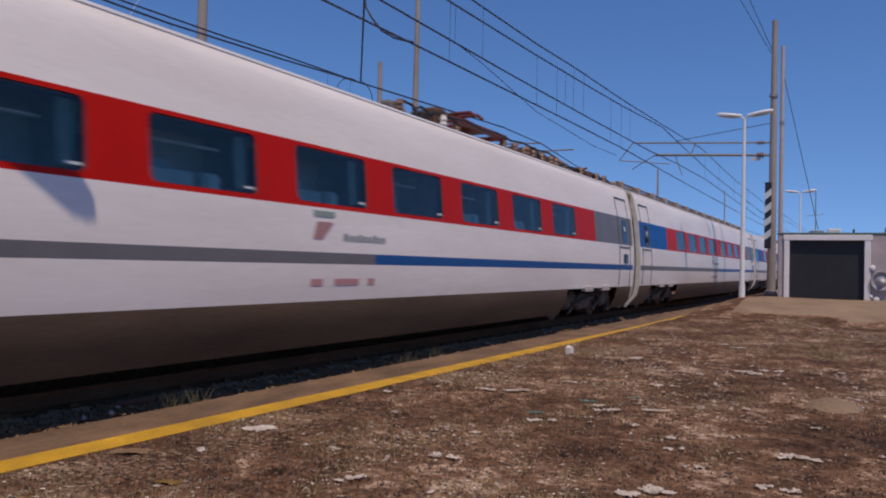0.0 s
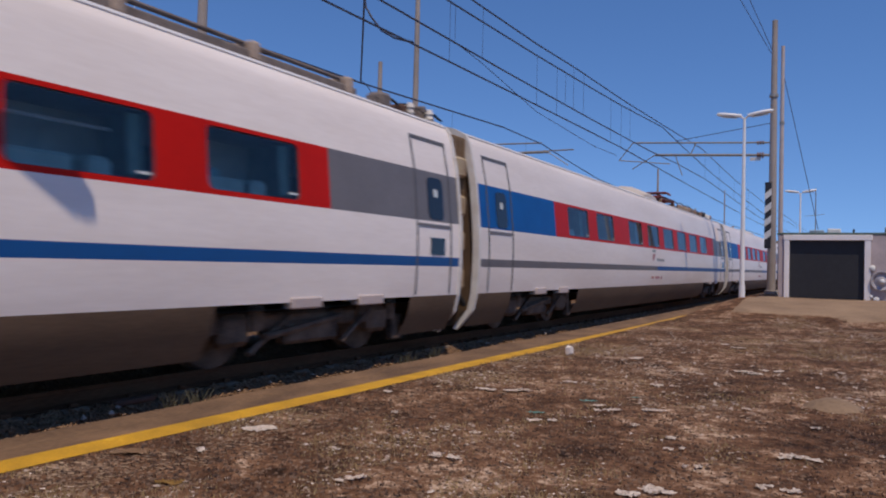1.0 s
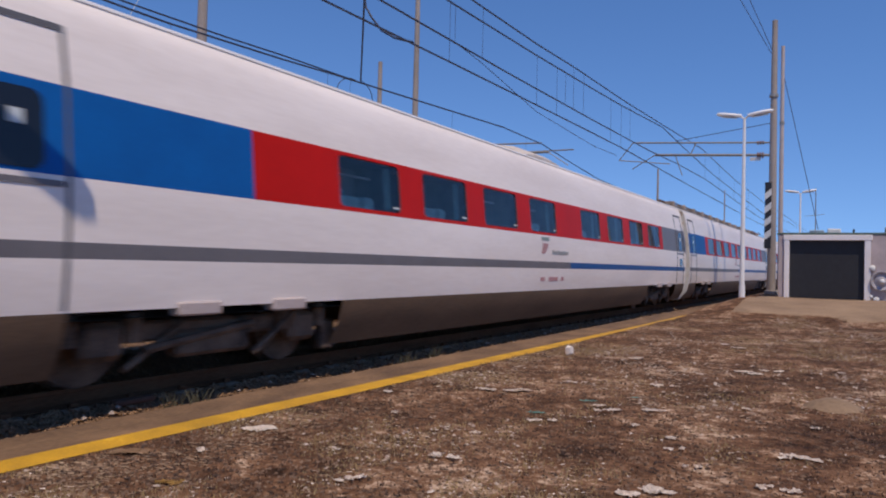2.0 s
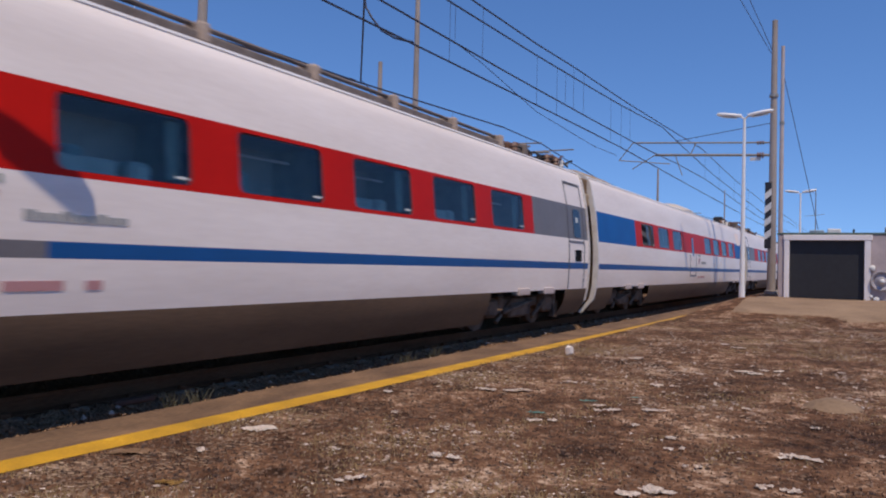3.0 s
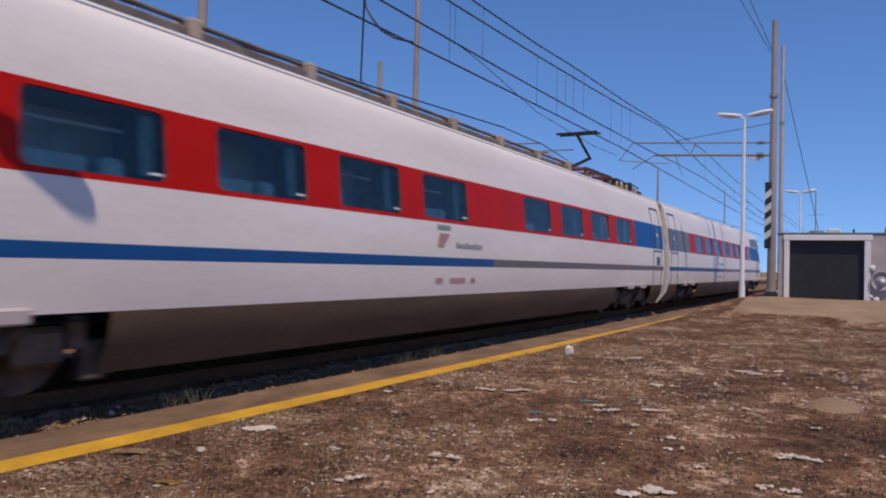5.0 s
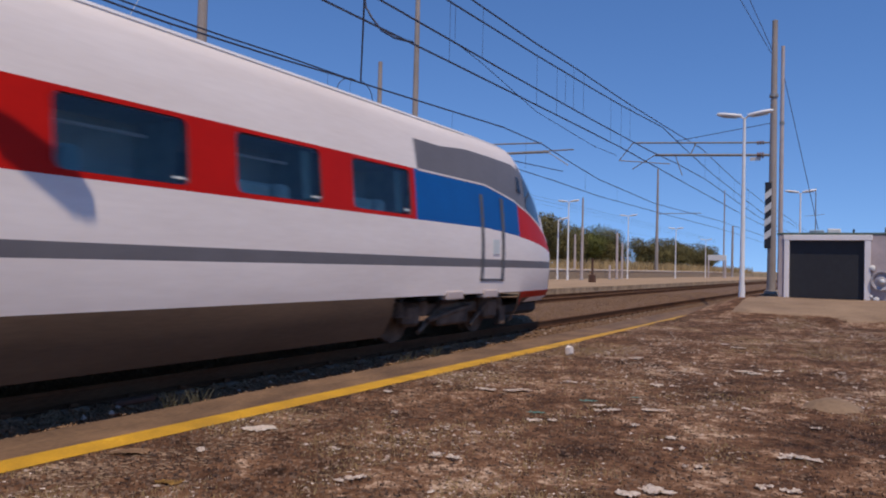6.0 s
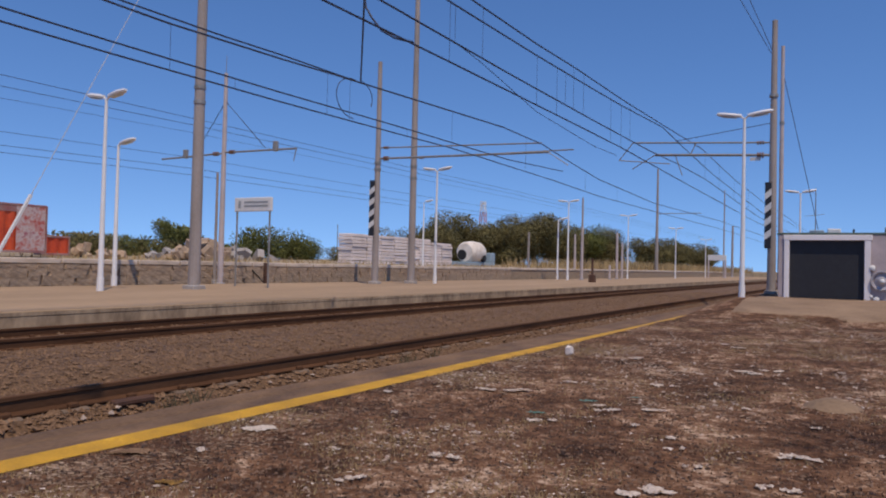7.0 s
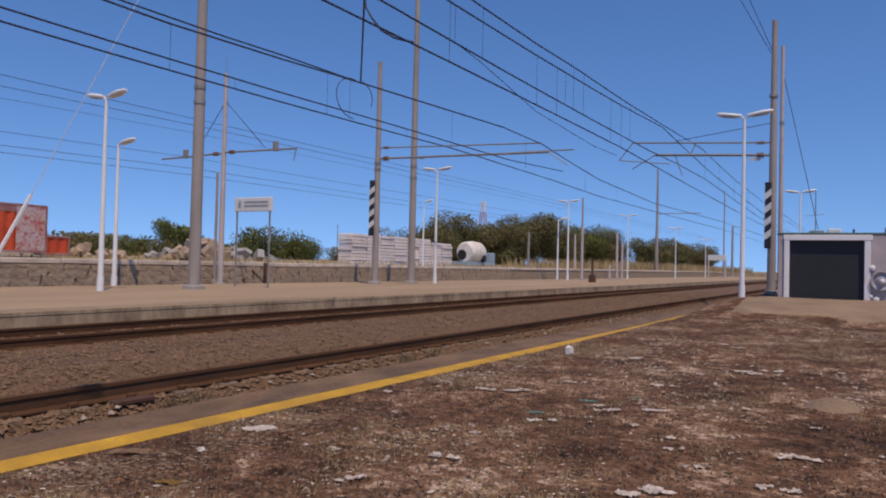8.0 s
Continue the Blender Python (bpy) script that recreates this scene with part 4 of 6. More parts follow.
# where the first joint of the train stands along the track
RUN = [(0.0, 21.0), (0.5, 3.25), (1.0, -15.1), (1.5, -32.2), (3.0, -86.45), (3.5, -104.6), (4.0, -122.65), (4.5, -139.9), (6.0, -192.9), (6.2, -200.9), (6.5, -211.7), (8.0, -265.0)]


def motions():
    for car, offset in CARS:
        walk(car, [(t, pose(XC, s + offset, 0)) for t, s in RUN])

# ================= overhead line =================
def wire(name, pts, r, material, label, category="overhead wire", group="overhead wires"):
    bm = bmesh.new()
    for a, b in zip(pts, pts[1:]):
        rod(bm, a, b, r, n=5, cap=False)
    return solid(name, bm, material, label, category, group=group)


def along(x, pairs):
    return [(x, y, z) for y, z in pairs]


def arc(a, b, sag, n=12):
    a, b = Vector(a), Vector(b)
    return [a.lerp(b, i / n) - Vector((0, 0, sag * 4 * (i / n) * (1 - i / n))) for i in range(n + 1)]


def z_on(pairs, y):
    for (y0, z0), (y1, z1) in zip(pairs, pairs[1:]):
        if y0 <= y <= y1:
            return z0 + (z1 - z0) * (y - y0) / (y1 - y0)
    return pairs[-1][1]


WA = [(-15, 6.3), (12.9, 6.45), (16.05, 6.47), (18.7, 6.55), (23, 6.60), (28.3, 6.74), (35.9, 6.97), (46, 6.64), (60, 6.5), (82, 6.7), (150, 6.4)]
WB = [(-15, 6.05), (12, 6.13), (16, 6.20), (20.2, 6.31), (23, 6.40), (28.4, 6.65), (32.2, 6.43), (38.9, 6.11), (60, 5.64), (82, 6.3), (150, 6.2)]
WC = [(-15, 5.45), (9.7, 5.43), (14.5, 5.41), (20.3, 5.43), (26.6, 5.48), (31.2, 5.60), (37.4, 5.64), (57, 5.2), (82, 5.3), (150, 5.1)]
WD = [(-15, 5.0), (8.25, 4.97), (12, 5.01), (18, 5.05), (23, 5.07), (31.2, 4.98), (37.4, 4.92), (57, 4.75), (82, 5.0), (150, 4.95)]
WE = [(-15, 5.6), (9.3, 5.61), (12.4, 5.72), (14.4, 5.82), (17, 5.92), (20.2, 6.05), (24, 6.20), (27.7, 6.15), (31, 5.85), (35, 5.55), (46, 5.3), (70, 5.7), (150, 6.0)]
WE2 = [(-15, 5.75), (8.3, 5.71), (10.7, 5.75), (12.4, 5.81), (15.3, 5.86), (24, 6.21)]
WF = [(-15, 4.96), (8.1, 4.94), (12.4, 4.97), (17, 5.04), (24.5, 5.10), (30, 5.35)]
WG = [(-15, 4.72), (8.2, 4.73), (12.4, 4.76), (17, 4.83), (20.2, 4.89), (28.7, 4.84), (35, 4.74), (46, 4.80), (70, 5.0), (150, 5.0)]
for x, w, r, lab in ((-6.8, WA, 0.018, "dark messenger wire above the near track"), (-6.8, WB, 0.018, "dark second messenger wire above the near track"),
                     (-6.8, WC, 0.018, "dark contact wire above the near track"), (-6.8, WD, 0.018, "dark contact wire of the overlap above the track"),
                     (-11.38, WE, 0.021, "dark messenger wire above the second track"), (-11.38, WE2, 0.018, "dark feeder wire above the second track"),
                     (-11.38, WF, 0.018, "dark tail wire above the second track"), (-11.38, WG, 0.018, "dark contact wire above the second track")):
    wire("overhead_wire", along(x, w), r, M_WIRE, lab)
for z0, z1, r in ((7.64, 7.66, 0.012), (7.23, 7.36, 0.012), (6.80, 7.0, 0.007), (5.60, 5.85, 0.009), (5.11, 5.35, 0.010), (4.85, 5.05, 0.010)):
    wire("overhead_wire", along(-27, [(-20, z0), (14.9, z0), (23.3, z1), (60, z1 + 0.2), (160, z1)]), r, M_WIRE, "thin wire over the yard track behind the platform")
wire("overhead_wire", [(-6.8, 12.1, 5.43), (-6.8, 13.2, 5.32), (-6.8, 16.1, 4.88), (-6.8, 20.3, 4.71), (-6.8, 22.5, 4.75)], 0.008, M_WIRE, "slack pull-off wire under the contact wire")
# droppers
for x, up, lo, ys in ((-6.8, WA, WC, (13.25, 18.6, 19.4, 24, 37, 41, 46, 52)), (-6.8, WB, WC, (12.1, 18.0)), (-6.8, WB, WD, (11.9, 16.1, 17.4, 21.9, 23)), (-11.38, WE, WG, (9.35, 14.0, 14.9, 20.2, 26, 33, 38)), (-11.38, WF, WG, (11.0, 17.6))):
    for y in ys:
        wire("dropper", [(x, y, z_on(up, y)), (x, y, z_on(lo, y))], 0.0042, M_WIRE, "thin vertical dropper between two overhead wires", group="droppers")
# jumper cables
wire("jumper_cable", arc((-11.38, 15.33, 5.90), (-9.0, 12.18, 6.75), 0.05), 0.022, M_WIRE, "black jumper cable hanging between the overhead lines")
wire("jumper_cable", [(-9.0, 12.18, 6.75), (-8.95, 12.17, 6.45), (-8.7, 12.05, 6.15), (-8.2, 11.7, 5.72), (-7.5, 11.1, 5.32), (-6.8, 10.62, 5.02)], 0.022, M_WIRE, "black sagging jumper cable joining the near contact wire")
wire("jumper_cable", [(-11.38, 15.0 - 0.65 * math.sin(radians(a)), 5.38 + 0.5 * math.cos(radians(a))) for a in range(-10, 200, 15)], 0.012, M_WIRE, "thin looped jumper between two overhead wires")
wire("jumper_cable", [(-11.38, 15.25 + 0.62 * math.sin(radians(a)), 5.50 + 0.42 * math.cos(radians(a))) for a in range(10, 130, 15)], 0.012, M_WIRE, "thin curved jumper below the messenger wire")
wire("guy_wire", [(-19.3, 11.53, 2.8), (-19.3, 14.63, 9.04), (-19.3, 16.9, 13.4)], 0.012, M_WIREL, "thin pale guy wire of a mast")
wire("guy_rod", [(-19.3, 10.2, ZF), (-19.3, 11.53, 2.8)], 0.05, M_WHITEP, "thick white lower rod of the guy wire", "guy rod", "")
for a, b in (((-4.6, 31.8, 12.35), (-3.38, 31.8, 9.95)), ((-4.28, 31.8, 12.4), (-3.36, 31.8, 10.1)), ((-3.12, 33.8, 9.6), (-1.62, 33.8, 2.5))):
    wire("stay_wire", [a, b], 0.014, M_WIRE, "dark stay wire tied to a mast top", "stay wire", "")


# ================= masts and lamps =================
def mast(x, y, zb, top, r0, r1, label, material, square=False, collars=()):
    m = thing("catenary_mast", label, "mast", "masts of the overhead line", pose(x, y, zb))
    bm = bmesh.new()
    h = top - zb
    if square:
        # two channels with plates between them
        for s in (-1, 1):
            box(bm, s * r0 - 0.035, s * r0 + 0.035, -r0 * 0.75, r0 * 0.75, 0, h, 0.01)
        box(bm, -r0, r0, -0.02, 0.02, 0, h)
    else:
        rod(bm, (0, 0, 0), (0, 0, h), r0, r1, n=14)
    part("shaft", bm, material, m)
    bm = bmesh.new()
    box(bm, -r0 * 1.35, r0 * 1.35, -r0 * 1.35, r0 * 1.35, -0.05, 0.14, 0.03)
    part("footing", bm, M_CONC, m)
    for z in collars:
        bm = bmesh.new()
        rod(bm, (0, 0, z - zb - 0.06), (0, 0, z - zb + 0.06), r0 * 0.98, n=12)
        part("collar", bm, M_STEEL, m)
    return m


def warning_plate(m, x, z0, z1, y=-0.16, w=0.20):
    bm = bmesh.new()
    box(bm, x - w / 2, x + w / 2, y - 0.02, y, z0, z1, 0.005)
    p = part("warning_plate", bm, M_BLACKP, m, "black and white diagonal warning stripes")
    n = 4
    step = (z1 - z0 - 0.5) / n
    for k in range(n):
        z = z0 + 0.32 + k * step
        bm = bmesh.new()
        q = [(x - w / 2, z), (x + w / 2, z + 0.20), (x + w / 2, z + 0.20 + step * 0.5), (x - w / 2, z + step * 0.5)]
        a = [bm.verts.new((px, y - 0.024, pz)) for px, pz in q]
        b = [bm.verts.new((px, y - 0.018, pz)) for px, pz in q]
        bm.faces.new(a)
        for i in range(4):
            bm.faces.new((a[i], a[(i + 1) % 4], b[(i + 1) % 4], b[i]))
        bmesh.ops.recalc_face_normals(bm, faces=bm.faces[:])
        part("white_stripe", bm, M_WHITEP, p)


def bracket(m, x0, z0, x1, z1, r=0.045, stay=None, insul=0.25, tip=None):
    """An arm from the mast, in the mast's own space."""
    bm = bmesh.new()
    rod(bm, (x0, 0, z0), (x1, 0, z1), r, n=8)
    a = part("arm", bm, M_STEEL, m)
    d = 1 if x1 > x0 else -1
    bm = bmesh.new()
    for k in range(3):
        rod(bm, (x0 + d * (insul + 0.09 * k), 0, z0 + (z1 - z0) * 0.05), (x0 + d * (insul + 0.05 + 0.09 * k), 0, z0 + (z1 - z0) * 0.05), r * 2.2, n=10)
    part("insulator", bm, M_INSUL, a)
    if stay:
        bm = bmesh.new()
        rod(bm, stay[0], stay[1], 0.014, n=6)
        part("stay", bm, M_WIRE, a)
    if tip:
        bm = bmesh.new()
        rod(bm, (x1, 0, z1), tip, 0.02, n=6)
        part("registration_arm", bm, M_STEEL, a)
    return a


ma = mast(-3.26, 31.8, 0.36, 11.26, 0.17, 0.10, "grey-green tapered concrete mast with warning stripes", M_POLE, collars=(8.24,))
warning_plate(ma, -0.14, 1.8, 4.42, -0.17, 0.24)
bracket(ma, -0.1, 6.02, -5.6, 6.34, 0.035, ((-0.1, 0, 6.8), (-3.8, 0, 6.3)))
bracket(ma, -0.1, 5.52, -4.65, 5.76, 0.055, tip=(-5.6, 0, 5.2))
bm = bmesh.new()
for a, b in (((-5.6, 0, 6.34), (-6.2, 0, 5.6)), ((-6.2, 0, 5.6), (-4.0, 0, 5.35)), ((-3.18, 0, 5.68), (-2.95, 0, 6.2)), ((-3.8, 0, 5.72), (-3.5, 0, 4.85))):
    rod(bm, a, b, 0.022, n=6)
part("registration_tube", bm, M_STEEL, ma)
bm = bmesh.new()
box(bm, -0.85, -0.45, -0.05, -0.02, 5.32, 5.46, 0.005)
part("sign_plate", bm, M_WHITEP, ma)
mb = mast(-3.14, 33.8, 0.36, 10.75, 0.10, 0.07, "slim pinkish steel mast beside the concrete mast", M_POLEL, collars=(7.5,))
mc = mast(-19.27, 17.09, ZF, 13.5, 0.20, 0.14, "thick grey concrete mast on the island platform", M_POLE, collars=(6.9, 6.4))
m2 = mast(-23.26, 21.99, ZF - 0.1, 8.97, 0.125, 0.075, "pale slim mast with a long bracket arm", M_POLEL)
bracket(m2, 0.1, 5.55, 3.93, 5.50, 0.04, ((0.05, 0, 7.67), (2.3, 0, 5.62)), tip=(3.8, 0, 5.0))
bracket(m2, -0.1, 5.52, -3.8, 5.46, 0.04, ((-0.05, 0, 7.6), (-1.7, 0, 5.6)))
bm = bmesh.new()
box(bm, 2.75, 2.95, -0.08, 0.08, 5.45, 5.85, 0.02)
part("wire_clamp", bm, M_STEEL, m2)
bm = bmesh.new()
box(bm, -2.4, -2.2, -0.08, 0.08, 5.42, 5.8, 0.02)
part("wire_clamp", bm, M_STEEL, m2)
bm = bmesh.new()
rod(bm, (0, 0, 8.8), (0, 0, 9.6), 0.012, n=6)
part("tip_rod", bm, M_STEEL, m2)
me = mast(-20.36, 28.98, ZF, 10.87, 0.17, 0.10, "grey concrete mast with black and white warning stripes", M_POLE, collars=(6.0, 5.7))
warning_plate(me, -0.16, 2.3, 4.95, -0.17, 0.30)
bracket(me, 0.1, 6.52, 8.4, 6.25, 0.032)
bracket(me, 0.1, 6.0, 8.7, 5.85, 0.05, tip=(9.6, 0, 5.25))
md = mast(-20.23, 32.0, ZF, 15.6, 0.19, 0.12, "tall grey mast on the island platform", M_POLE, collars=(6.2, 5.6))
bracket(md, 0.1, 6.45, 8.6, 6.4, 0.032)
mast(-24.95, 71.65, ZF, 8.32, 0.15, 0.08, "slim grey mast far along the island platform", M_POLE)
mp = mast(-26.0, 106.5, ZF, 15.6, 0.26, 0.12, "tall distant mast of the overhead line", M_POLE)
bracket(mp, 0.1, 9.0, 6.0, 9.0, 0.05)
mast(-20.5, 129, ZF, 14.6, 0.14, 0.09, "thin far mast along the island platform", M_POLE)
mast(-20.5, 138, ZF, 9.2, 0.22, 0.16, "thin far mast along the island platform", M_POLE)
mast(-24.6, 68.6, ZF, 4.45, 0.11, 0.09, "short brownish post by the yard wall", M_POLEL)
mast(-20.5, 58.9, ZF, 4.6, 0.12, 0.10, "short cream post on the island platform", M_POLEL)
mast(-20.5, 66.6, ZF, 1.5, 0.10, 0.09, "low cream stub post on the island platform", M_POLEL)
mast(-20.5, 68.8, ZF, 4.6, 0.12, 0.10, "short cream post on the island platform", M_POLEL)
mast(-20.5, 70.5, ZF, 3.75, 0.11, 0.09, "short cream post on the island platform", M_POLEL)
mast(-30.0, 69.8, 0.98, 4.7, 0.12, 0.10, "grey-green post in the yard before the trees", M_POLE)
mast(-60.0, 76.7, 1.2, 6.1, 0.06, 0.05, "thin dark pole beyond the yard", M_STEEL)
mast(-23.6, 22.0, ZF, 4.84, 0.07, 0.05, "thin grey pole beside the bracket mast", M_POLE)
mast(-3.25, 60.0, 0.36, 7.45, 0.05, 0.03, "thin dark aerial mast behind the kiosk", M_STEEL)


def lamp_mesh():
    bm = bmesh.new()
    secs = [(0.0, 0.05, 0.05), (0.06, 0.07, 0.055), (0.25, 0.11, 0.07), (0.5, 0.125, 0.075), (0.7, 0.095, 0.06), (0.78, 0.05, 0.03)]
    rings = [[bm.verts.new((u, w * math.cos(a), h * math.sin(a))) for a in [2 * math.pi * i / 10 for i in range(10)]] for u, w, h in secs]
    for a, b in zip(rings, rings[1:]):
        for i in range(10):
            bm.faces.new((a[i], a[(i + 1) % 10], b[(i + 1) % 10], b[i]))
    bm.faces.new(rings[0][::-1]), bm.faces.new(rings[-1])
    bmesh.ops.recalc_face_normals(bm, faces=bm.faces[:])
    return finish("lamp_head", bm, M_LAMPW, True)


HEAD = lamp_mesh()
bm = bmesh.new()
slabv = [bm.verts.new(v) for v in ((0.12, -0.08, -0.085), (0.62, -0.08, -0.085), (0.62, 0.08, -0.085), (0.12, 0.08, -0.085))]
bm.faces.new(slabv[::-1])
DIFF = finish("diffuser", bm, M_LABEL)
bm = bmesh.new()
for i in range(4):
    rod(bm, (0, 0, 5.9 * i / 4), (0, 0, 5.9 * (i + 1) / 4), 0.085 - 0.011 * i, 0.085 - 0.011 * (i + 1), n=12)
rod(bm, (0, 0, 0), (0, 0, 0.4), 0.10, n=12)
POST = finish("post", bm, M_LAMPW)


def lamp(x, y, z, double=True, h=6.0, turn=0.0, label="white double-headed platform lamp on a tapered post"):
    o = thing("platform_lamp", label if double else "white single-headed lamp on a slim post", "street lamp", "platform lamps", pose(x, y, z, 0, 0, turn))
    p = part("post", POST, None, o)
    p.scale = (1, 1, h / 6.0)
    for s in ((1, -1) if double else (1,)):
        bm = bmesh.new()
        rod(bm, (0, 0, h - 0.14), (s * 0.16, 0, h - 0.02), 0.03, n=8)
        part("bracket_arm", bm, M_LAMPW, o)
        hd = part("lamp_head", HEAD, None, o)
        hd.matrix_basis = Matrix.Translation((s * 0.10, 0, h - 0.03)) @ Euler((0, radians(-8), 0 if s > 0 else math.pi)).to_matrix().to_4x4()
        part("diffuser", DIFF, None, hd)
    return o


for x, y, h in ((-19.45, 13.77, 5.75), (-19.75, 33.59, 6.05), (-20.82, 56.41, 6.35), (-20.91, 73.87, 6.4), (-20.18, 92.1, 6.1), (-21.88, 120.8, 5.9)):
    lamp(x, y, ZF, True, h)
for x, y, h in ((-22.7, 16.6, 5.0), (-22.07, 57.43, 5.0)):
    lamp(x, y, ZF, False, h)
lamp(-33.0, 54.0, 1.0, False, 5.6)
lamp(-3.55, 26.0, 0.36, True, 6.05)
lamp(-3.55, 50.0, 0.36, True, 5.85)
lamp(-4.315, 1.57, ZP, True, 6.17, 63)

# station sign, whose words cannot be read
sg = thing("station_sign", "white station name board on two thin posts", "sign", m=pose(-19.85, 20.3, ZF))
for x in (-0.82, 0.82):
    bm = bmesh.new()
    rod(bm, (x, 0, 0), (x, 0, 3.3), 0.035, n=8)
    part("post", bm, M_STEEL, sg)
bm = bmesh.new()
box(bm, -0.93, 0.93, -0.05, 0.05, 2.82, 3.34, 0.02)
bd = part("board", bm, M_WHITEP, sg, "white board with grey lettering bars")
for x0, x1, z0, z1 in ((-0.72, -0.60, 2.94, 3.22), (-0.42, 0.76, 3.12, 3.20), (-0.42, 0.76, 2.98, 3.06)):
    bm = bmesh.new()
    box(bm, x0, x1, -0.056, -0.048, z0, z1)
    part("lettering_bar", bm, M_BAR, bd)
# sign far along and a dark post
sg2 = thing("shelter_board", "pale board on posts far along the platform", "sign", m=pose(-19.6, 115.6, ZF))
bm = bmesh.new()
box(bm, -1.0, 1.6, -0.1, 0.1, 2.6, 3.4, 0.02)
part("board", bm, M_WHITEP, sg2)
for x in (-0.9, 1.5):
    bm = bmesh.new()
    rod(bm, (x, 0, 0), (x, 0, 2.7), 0.12, n=8)
    part("post", bm, M_POLEL, sg2)
bp = thing("dark_post", "short dark brown post on the island platform", "post", m=pose(-16.89, 50.8, ZF))
bm = bmesh.new()
rod(bm, (0, 0, 0), (0, 0, 1.7), 0.09, 0.08, n=10)
part("post", bm, M_BROWN, bp)
bm = bmesh.new()
box(bm, -0.22, 0.22, -0.2, 0.2, 0, 0.55, 0.04)
part("base_box", bm, M_BROWN, bp)
for x, y, h in ((-23.0, 24.4, 1.0),):
    bp = thing("buffer_post", "dark rusty post with a curved strut by the wall", "post", m=pose(x, y, ZF - 0.1))
    bm = bmesh.new()
    box(bm, -0.10, 0.10, -0.08, 0.08, 0, h, 0.02)
    part("post", bm, M_BROWN, bp)
    bm = bmesh.new()
    pts = [(-1.1 + 1.1 * math.sin(radians(a)), 0, 0.85 - 0.8 * math.sin(radians(a)) * 1.0) for a in range(0, 91, 15)]
    for a, b in zip(pts, pts[1:]):
        rod(bm, a, b, 0.03, n=6)
    part("strut", bm, M_BLACK, bp)

# ================= stone wall behind the island platform =================
wall = new("wall_yard")
tagged(wall, "low brown rubble-stone retaining wall with pale coping slabs", "wall", kind="structure")
bm = bmesh.new()
box(bm, -24.15, -23.86, -12, 160, -0.6, 1.0)
part("core", bm, M_MORTAR, wall)
rnd = random.Random(7)
stones = []
for v in range(5):
    bm = bmesh.new()
    vs = box(bm, -0.03, 0.05, -0.5, 0.5, -0.5, 0.5)
    for q in vs:
        q.co.y += rnd.uniform(-0.1, 0.1)
        q.co.z += rnd.uniform(-0.09, 0.09)
        q.co.x += rnd.uniform(-0.015, 0.02) if q.co.x > 0 else 0
    stones.append(finish("stone", bm, M_STONE))
y = 9.0
while y < 52:
    z = -0.15
    w = rnd.uniform(0.38, 0.62)
    while z < 0.86:
        h = rnd.uniform(0.22, 0.36)
        h = min(h, 0.90 - z)
        if h > 0.08:
            o = part("stone", stones[rnd.randrange(5)], None, wall)
            o.location = (-23.86, y + w / 2 + rnd.uniform(-0.1, 0.1), z + h / 2)
            o.scale = (1, w * 0.97, h * 0.95)
        z += h
    y += w
slabs = []
for v in range(4):
    bm = bmesh.new()
    vs = box(bm, -0.25, 0.13, -0.49, 0.49, 0.0, 0.17, 0.02)
    for q in vs:
        q.co.z += rnd.uniform(-0.015, 0.015)
    slabs.append(finish("coping_slab", bm, M_COPE))
y = 6.0
while y < 150:
    w = rnd.uniform(1.3, 2.3)
    o = part("coping_slab", slabs[rnd.randrange(4)], None, wall)
    o.location, o.scale = (-23.93, y + w / 2, 0.93 + rnd.uniform(-0.01, 0.01)), (1, w, 1)
    y += w + 0.03

# ================= yard beyond the wall =================
def container(x0, x1, y0, y1, z0, z1, name="shipping_container", label="orange-red corrugated freight container in the yard", doorend=True):
    o = thing(name, label, "container", m=pose(x0, y0, z0))
    w, l, h = x1 - x0, y1 - y0, z1 - z0
    bm = bmesh.new()
    n = max(4, int(l / 0.14) // 2 * 2)
    pts = []
    for i in range(n + 1):
        pts.append((w - 0.03 - (0.05 if (i // 2) % 2 else 0.0), 0.06 + (l - 0.12) * i / n))
    lo = [bm.verts.new((x, y, 0.12)) for x, y in pts]
    hi = [bm.verts.new((x, y, h - 0.1)) for x, y in pts]
    for i in range(n):
        bm.faces.new((lo[i], lo[i + 1], hi[i + 1], hi[i]))
    part("side_panel", bm, M_CONT, o)
    bm = bmesh.new()
    box(bm, 0.03, w - 0.1, 0.06, l - 0.06, 0.12, h - 0.04)
    part("body", bm, M_CONT, o)
    for yy in (0, l - 0.08):
        for xx in (0, w - 0.08):
            bm = bmesh.new()
            box(bm, xx, xx + 0.08, yy, yy + 0.08, 0, h, 0.01)
            part("corner_post", bm, M_CONTD, o)
    for zz in (0.0, h - 0.1):
        bm = bmesh.new()
        box(bm, w - 0.075, w + 0.0, 0.08, l - 0.08, zz, zz + 0.12, 0.01)
        part("rail", bm, M_CONTD, o)
    if doorend:
        bm = bmesh.new()
        box(bm, 0.08, w - 0.08, l - 0.05, l - 0.01, 0.1, h - 0.1, 0.01)
        d = part("door", bm, M_CONTD, o, "faded rusty container doors")
        for xx in (0.5, 0.9, 1.5, 1.9):
            bm = bmesh.new()
            rod(bm, (xx, l + 0.02, 0.15), (xx, l + 0.02, h - 0.12), 0.022, n=6)
            part("lock_rod", bm, M_STEEL, d)
    return o


